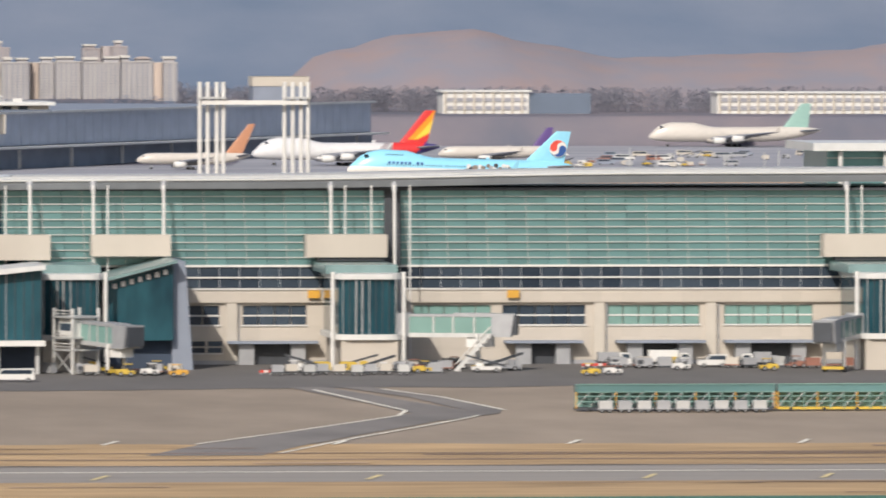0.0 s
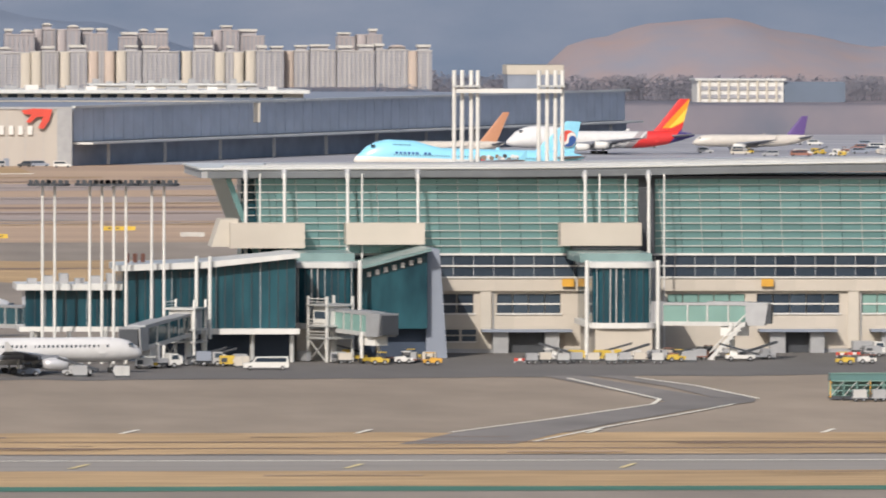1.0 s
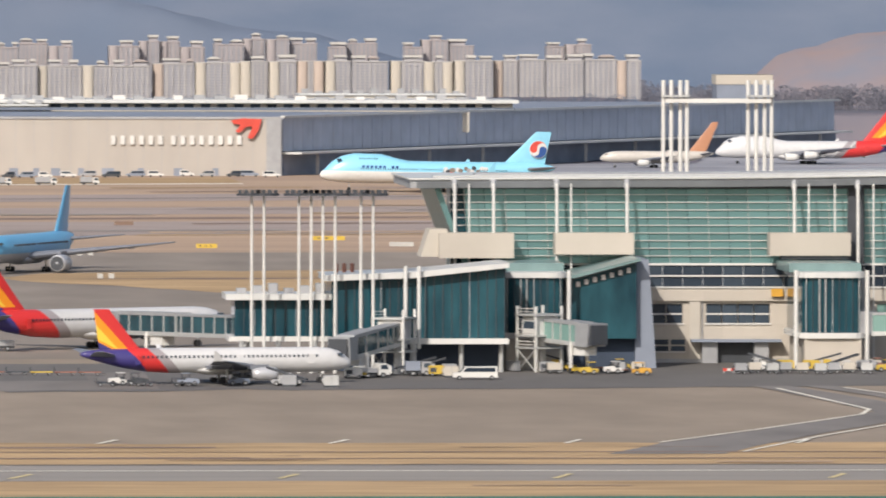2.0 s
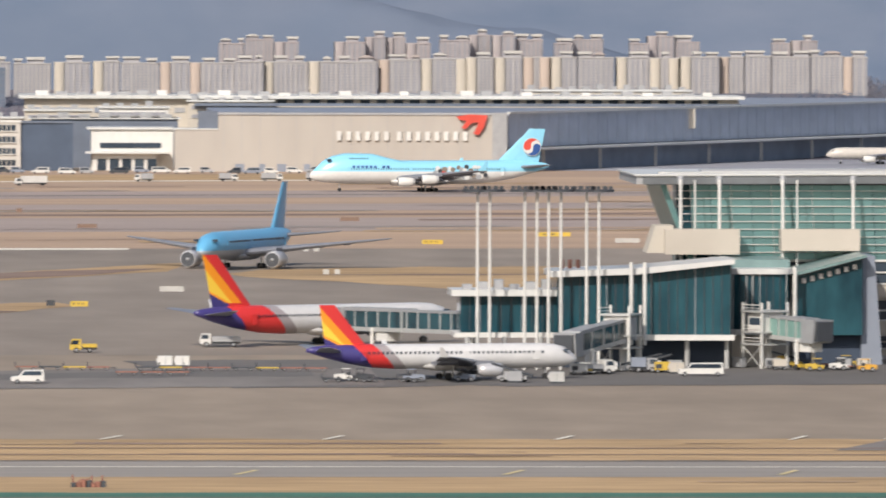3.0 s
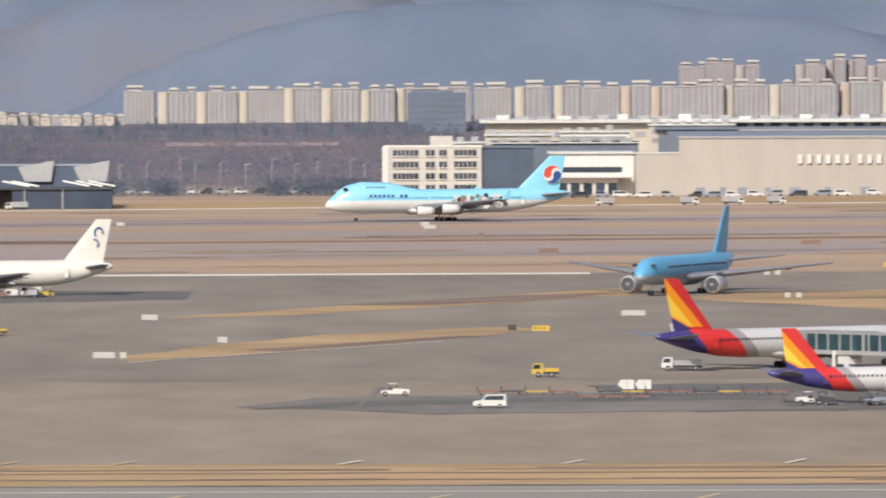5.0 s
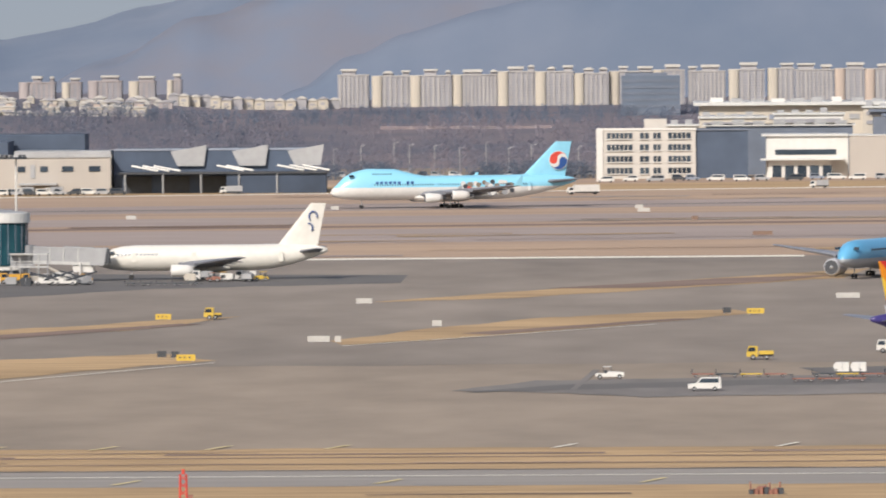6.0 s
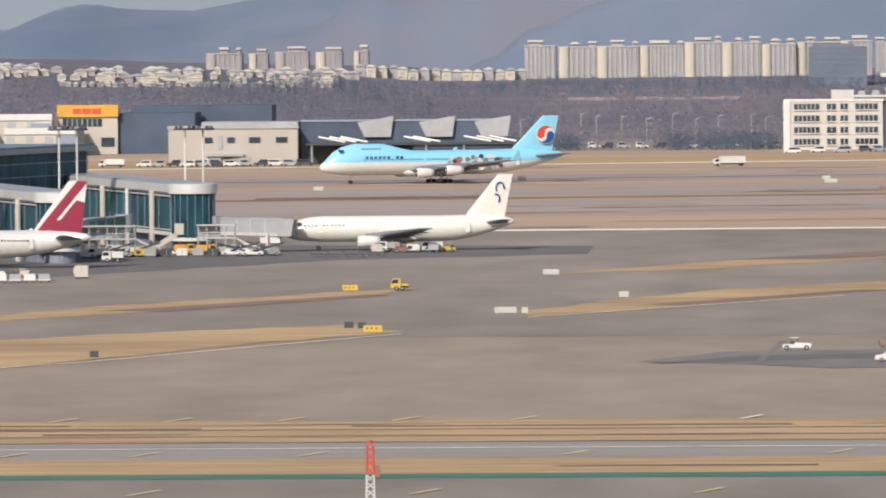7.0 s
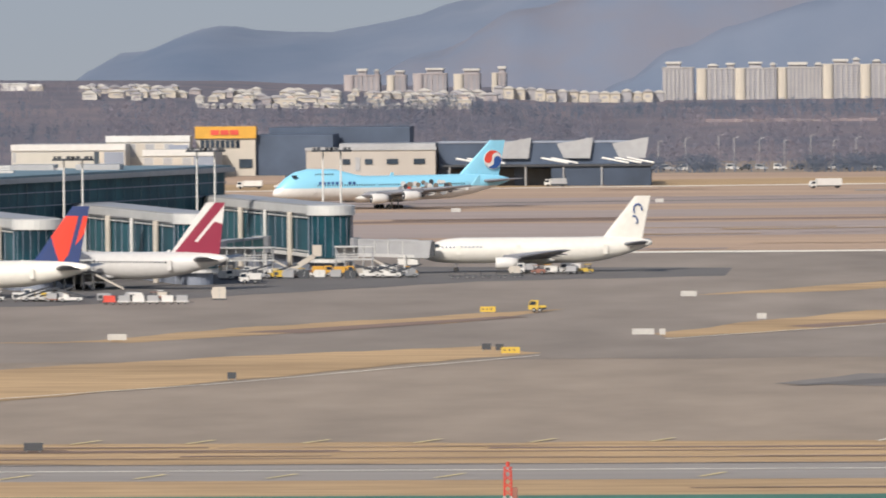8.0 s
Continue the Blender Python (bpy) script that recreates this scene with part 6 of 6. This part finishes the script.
def debris(x, y):
    t = thing("marker_cluster", pose(x, y, 0), "rusty red-brown marker equipment on the grass strip", "marker")
    r = random.Random(8)
    for k in range(7):
        a = -1.8 + 0.6 * k
        part("marker_post", T(((a, 0, 0), (a + r.uniform(-0.3, 0.3), 0.2, r.uniform(0.8, 1.6)), 0.12, 6)), BROWN, t)
        part("marker_box", B((a - 0.35, a + 0.4, -0.8, 0.8, 0.0, r.uniform(0.5, 1.3))), DARK if k % 3 == 0 else BROWN, t)


debris(10.8, 1266)

# moored green truss bridges on the near apron
for x, w, base in ((188.2, 30.0, DARK), (218.6, 30.0, YELLOW)):
    t = thing("green_truss_stand", pose(x, 1508, 0), "long green steel truss stand parked on the apron" if base is DARK else "long green steel truss stand on a yellow base frame", "truss stand", "green truss stands")
    part("base_frame", B((0, w, -1.5, 1.5, 0.25, 0.6)), base, t)
    part("top_panel", B((0, w, -1.4, 1.4, 2.9, 4.0)), TEAL_GLASS, t, "green top panel")
    part("rear_panel", B((0.1, w - 0.1, 1.2, 1.35, 0.6, 2.9)), PALE_GLASS, t)
    for z in (1.4, 2.2, 2.85, 4.0):
        part("rail", B((0, w, -1.6, -1.45, z, z + 0.14)), PALE_GLASS, t)
    n = 15
    for k in range(n + 1):
        part("post", B((w * k / n - 0.08, w * k / n + 0.08, -1.6, -1.4, 0.4, 3.0)), PALE_GLASS if k % 3 else ORANGE, t)
        if k < n:
            part("diagonal", T(((w * k / n, -1.5, 0.6), (w * (k + 1) / n, -1.5, 2.9), 0.07, 5)), STEEL, t)
    for k in range(6):
        part("wheel", T(((2 + 5 * k, -1.7, 0.3), (2 + 5 * k, -1.4, 0.3), 0.3, 10)), TYRE, t)
for k in range(9):
    dolly(192 + 2.9 * k, 1502, 0, GREY, "grey covered baggage cart before the truss stand", 2.4, GREY if k % 2 else STEEL)
# equipment at the concourse foot
q = random.Random(21)
for k in range(9):
    dolly(157 + 2.6 * k, 1652 + q.uniform(-3, 3), q.uniform(-8, 8), DARK, "loaded baggage cart at the concourse foot", 2.3, (GREY, CREAM, STEEL)[k % 3])
truck(217, 1686, 0, WHITE, GREY, "grey service lorry at the loading bay", 5.5, 2.4)
truck(226, 1684, 0, WHITE, WHITE, "white catering lorry at the loading bay", 7.0, 2.8)
van(233, 1682, 180, WHITE, "white van at the loading bay", 5.0)
truck(240, 1680, 180, WHITE, GREY, "grey lorry at the loading bay", 5.0, 2.6)
for k in range(5):
    dolly(246 + 3.2 * k, 1676 + q.uniform(-2, 2), 0, BROWN, "rusty baggage cart at the loading bay", 2.8, BROWN if k % 2 else None)
for k in range(5):
    tug(132 + 4.2 * k if k < 3 else 196 + 4 * k, 1648 + q.uniform(-3, 6), q.choice((0, 180)), (YELLOW, WHITE, ORANGE)[k % 3], "small tow tractor under the jet bridge", 3.0)
truck(96, 1634, 20, WHITE, GREY, "belt-loader truck under the pier", 5.0, 1.6)
truck(104, 1642, 0, GREY, SLATE, "grey service truck under the pier", 4.5, 2.4)
for k in range(4):
    tug(57 + 8 * k, 1603 + q.uniform(-2, 2), q.choice((0, 180)), (DARK, SLATE, NAVY, GREY)[k], "ground tractor beside the parked airliner", 3.4)
for k in range(3):
    dolly(52 + 6 * k, 1600, 0, DARK, "dark baggage cart beside the parked airliner", 3.2)
# equipment at the far gates
for x, y, kind, col in ((-148, 2212, "truck", ORANGE), (-143, 2208, "truck", ORANGE), (-156, 2205, "tug", WHITE), (-163, 2210, "truck", WHITE), (-134, 2214, "truck", WHITE), (-129, 2212, "tug", ORANGE), (-104, 2222, "truck", GREY), (-99, 2221, "tug", ORANGE), (-94.5, 2222, "truck", WHITE), (-91, 2221, "tug", YELLOW), (-160, 2196, "tug", GREY), (-165, 2186, "truck", WHITE), (-160, 2160, "truck", WHITE), (-196, 2052, "truck", GREY), (-203, 2045, "tug", WHITE), (-151, 2216, "tug", BROWN), (-138, 2214, "tug", WHITE)):
    if kind == "truck":
        truck(x, y, q.choice((0, 180)), col if col is ORANGE else WHITE, col, "%s service truck at the far gate" % ("amber" if col is ORANGE else "grey" if col is GREY else "white"), 4.6, 2.2)
    else:
        tug(x, y, q.choice((0, 180)), col, "small tow tractor at the far gate", 3.2)
for k in range(6):
    dolly(-178 + 2.9 * k, 2022, 0, RED if k == 0 else WHITE, "covered baggage cart in a train on the far apron", 2.7, RED if k == 0 else (WHITE, GREY)[k % 2])
container(-158, 2048, CREAM, "pale cargo container standing alone on the apron", 2.6, 2.6)
for k in range(9):
    container(-168 + 3.4 * k, 2196 + q.uniform(-4, 4), (WHITE, GREY, DARK)[k % 3], "cargo container at the far gate", 2.2, 1.8)
for k in range(5):
    dolly(-118 + 3.4 * k, 2190, 0, DARK, "low empty cart on the far apron", 2.4)
st = thing("passenger_stairs", pose(-151, 2214, 0), "pale mobile passenger stairs at the far gate", "stairs")
part("ramp", prism([(-6, 0.8), (0, 4.6), (1.2, 4.6), (1.2, 4.0), (-4.6, 0.4)], -1, 1), CREAM, st)
part("landing_cabin", B((0.6, 2.6, -1, 1, 4.4, 6.8)), CREAM, st)
part("base", B((-5, 2.4, -1, 1, 0.3, 0.8)), WHITE, st)
wheels(st, (-4, 1.4), 0.9, 0.35)
# along the perimeter road
tanker = truck(-54.5, 3140, 197, WHITE, WHITE, "white tank lorry driving along the perimeter road", 10, 3.0)
for x, y, L in ((45, 3225, 6), (72, 3232, 6), (86, 3238, 7), (100, 3242, 6), (-236, 3185, 8), (-205, 3192, 6), (-196, 3193, 6), (-140, 3190, 7)):
    truck(x, y, q.choice((0, 180)), WHITE, WHITE if L > 7 else GREY, "white lorry parked along the perimeter road", L, 2.6 if L < 9 else 3.0)
for k in range(26):
    lp = thing("street_lamp", pose(-170 + 8.6 * k + q.uniform(-2, 2), 3475 + q.uniform(0, 150), 0), "thin grey street lamp among the bare trees", "street lamp", "street lamps")
    part("pole", T(((0, 0, 0), (0, 0, 9.5), 0.12, 6)), STEEL, lp)
    part("arm", T(((0, 0, 9.5), (1.8, 0, 9.9), 0.08, 6)), STEEL, lp)

# more cargo sheds and vans before and behind the hangar
for x0, x1, y0, h in ((8, 31, 3530, 18.5), (34, 58, 3540, 19.4), (-8, 8, 3560, 15.5), (66, 96, 3606, 21.0), (190, 250, 3690, 24.0)):
    b2, b2w, b2d = building("cargo_shed", x0, x1, y0, y0 + 20, h, CREAM if x0 != 34 else WHITE, "pale cargo shed with dark window strips behind the hangar")
    part("roof", B((-0.6, b2w + 0.6, -0.8, b2d, h, h + 0.6)), ROOF_WHITE, b2)
    for k in range(2):
        part("window_strip", B((1.2, b2w - 1.2, -0.3, 0, h - 2.6 - 3.2 * k, h - 1.3 - 3.2 * k)), APT_WINDOW, b2)
    for k in range(int(b2w / 5)):
        part("roof_unit", B((1 + 5 * k, 3.4 + 5 * k, 2, 6, h + 0.6, h + 1.4 + q.uniform(0, 1.2))), GREY, b2)
for k in range(34):
    part("roof_unit", B((4 + 7.2 * k, 7 + 7.2 * k + q.uniform(0, 2), 6, 12, 23.2, 24.0 + q.uniform(0, 0.9))), GREY if k % 3 else WHITE, cargo)
for k in range(44):
    part("cargo_door", B((2 + 5.7 * k, 5.6 + 5.7 * k, -0.3, 0, 17.0, 18.8)), GREY if k % 2 else SLATE, cargo)
for k in range(26):
    x = -24 + 7.6 * k + q.uniform(-2, 2)
    van(x, 3350 + 0.18 * x + q.uniform(-10, 14), q.choice((0, 180)), (WHITE, WHITE, GREY, DARK, SLATE)[k % 5], ("white", "white", "grey", "dark", "slate-grey")[k % 5] + " van parked along the hangar front", q.uniform(4.5, 6.5), "vans along the hangar front")
for k in range(12):
    van(-226 + 4.6 * k, 3188 + q.uniform(-4, 4), q.choice((0, 180)), (WHITE, GREY, DARK)[k % 3], ("white", "grey", "dark")[k % 3] + " van parked before the warehouse", q.uniform(4.2, 5.6), "vans before the warehouse")
for k in range(30):
    van(-165 + 5.6 * k + q.uniform(-1, 1), 3452 + q.uniform(-6, 10), q.choice((0, 180)), (GREY, WHITE, DARK)[k % 3], ("grey", "white", "dark")[k % 3] + " car parked beside the bare trees", 4.4, "cars beside the bare trees")


for k in range(44):
    van(q.uniform(392, 620), q.uniform(3590, 3880), q.choice((0, 180)), (WHITE, CREAM, GREY, SLATE, BROWN)[k % 5], ("white", "cream", "grey", "slate-grey", "brown")[k % 5] + " service van on the far apron", q.uniform(5, 8), "service vans on the far apron")
for k in range(14):
    fp = thing("apron_pole", pose(452 + 9 * k + q.uniform(-3, 3), 3480 + q.uniform(-20, 20), 0), "thin pale pole on the far apron", "pole", "apron poles")
    part("shaft", T(((0, 0, 0), (0, 0, q.uniform(6, 9)), 0.2, 6)), STEEL, fp)
for x, y in ((211.8, 1680), (155.6, 1655), (214, 1681)):
    cn = thing("traffic_barrier", pose(x, y, 0), "small red and white traffic barrier on the apron", "barrier", "traffic barriers")
    part("beam", B((-1.0, 1.0, -0.15, 0.15, 0.35, 0.8)), RED, cn)
    part("stripe", B((-0.3, 0.3, -0.17, 0.17, 0.36, 0.79)), WHITE, cn)
    for a in (-0.8, 0.8):
        part("foot", B((a - 0.15, a + 0.15, -0.3, 0.3, 0.03, 0.35)), GREY, cn)


def loader(x, y, yaw, paint, label):
    t = thing("belt_loader", pose(x, y, 0.07, 0, 0, yaw), label, "belt loader", "belt loaders")
    part("chassis", B((-2.4, 2.4, -0.9, 0.9, 0.45, 1.0)), paint, t)
    part("belt", prism([(-3.2, 0.9), (-3.2, 1.2), (3.4, 3.0), (3.4, 2.7)], -0.5, 0.5), DARK, t, "raised dark conveyor belt")
    part("cab", B((0.4, 1.6, -0.95, -0.2, 1.0, 1.9)), paint, t)
    wheels(t, (-1.6, 1.6), 0.8, 0.4)


def power_unit(x, y, paint, label):
    t = thing("power_unit", pose(x, y, 0.07), label, "power unit", "power units")
    part("housing", prism([(-1.4, 0.4), (1.4, 0.4), (1.4, 1.5), (1.1, 1.75), (-1.4, 1.75)], -0.8, 0.8), paint, t)
    part("grille", B((-1.2, -0.2, -0.84, -0.8, 0.7, 1.4)), DARK, t)
    part("tow_bar", T(((1.4, 0, 0.5), (2.4, 0, 0.4), 0.06, 6)), STEEL, t)
    wheels(t, (-0.9, 0.9), 0.7, 0.3)


def scatter(x0, x1, y0, y1, n, where):
    for k in range(n):
        x, y, c = q.uniform(x0, x1), q.uniform(y0, y1), q.randrange(5)
        if c == 0:
            loader(x, y, q.choice((0, 180, 20, 160)), (WHITE, YELLOW, GREY)[k % 3], "%s belt loader %s" % (("white", "yellow", "grey")[k % 3], where))
        elif c == 1:
            power_unit(x, y, (GREY, WHITE, YELLOW)[k % 3], "%s ground power unit %s" % (("grey", "white", "yellow")[k % 3], where))
        elif c == 2:
            dolly(x, y, q.uniform(-30, 30), (DARK, BROWN)[k % 2], "baggage cart %s" % where, 2.6, (None, GREY, CREAM)[k % 3])
        elif c == 3:
            container(x, y, (STEEL, GREY, CREAM)[k % 3], "cargo container %s" % where)
        else:
            tug(x, y, q.choice((0, 180)), (WHITE, YELLOW, BROWN)[k % 3], "%s tow tractor %s" % (("white", "yellow", "brown")[k % 3], where), 3.0)


scatter(126, 142, 1652, 1666, 8, "under the gate lounge")
scatter(158, 184, 1658, 1666, 12, "at the concourse foot")
scatter(184, 200, 1660, 1680, 6, "under the jet bridge")
scatter(212, 262, 1664, 1690, 20, "at the loading bays")
scatter(92, 110, 1628, 1650, 9, "below the pier")
scatter(52, 88, 1596, 1606, 4, "beside the parked airliner")
scatter(-168, -126, 2192, 2214, 26, "at the far gates")
scatter(-205, -168, 2034, 2048, 14, "on the far apron")
scatter(-112, -84, 2214, 2224, 6, "beside the freighter")
scatter(425, 500, 3590, 3680, 20, "on the distant apron")
scatter(500, 640, 3700, 3860, 16, "among the distant airliners")
for (ax, ay), (bx, by) in (((-200, 1470), (-124, 1613)), ((-124, 1613), (-79, 1728)), ((-60, 1806), (-4, 1915))):
    lay("grass_edge_line", flat([(ax, ay), (ax + 0.3, ay - 1.3), (bx + 0.3, by - 1.3), (bx, by)], 0.12), WHITE_LINE, "thin pale line along the grass island", "marking")


# ---- what moves ----
def motions():
    rows = []
    for t in (0.0, 1.0, 2.0, 3.0, 4.0, 5.0, 6.0, 7.0, 8.0):
        u = 0.12291 - 0.024686 * t + 0.000355 * t * t + 0.0000033 * t ** 3
        up = 1.7 * min(1, max(0, (3.0 - t) / 2))
        y, yaw = 3182 - 35.0 * t + 24 * up, 182 + 0.7 * t + 0.75 * max(0, t - 3) ** 2
        rows.append((t, pose(u * y + 31.2 * math.cos(radians(yaw)), y + 31.2 * math.sin(radians(yaw)), 0.1, 0, -up, yaw)))
    walk(jumbo, rows)
    walk(twin, [(t, pose(50.3 - 2.4 * (t - 4.5), 2238 - 5.0 * (t - 4.5), 0.1, 0, 0, 250 - 0.4 * (t - 4.5))) for t in (0.0, 2.0, 4.0, 6.0, 8.0)])
    walk(tanker, [(t, pose(-54.5 - 12.7 * (t - 8), 3140 - 3.8 * (t - 8), 0.07, 0, 0, 197)) for t in (0.0, 4.0, 8.0)])


motions()
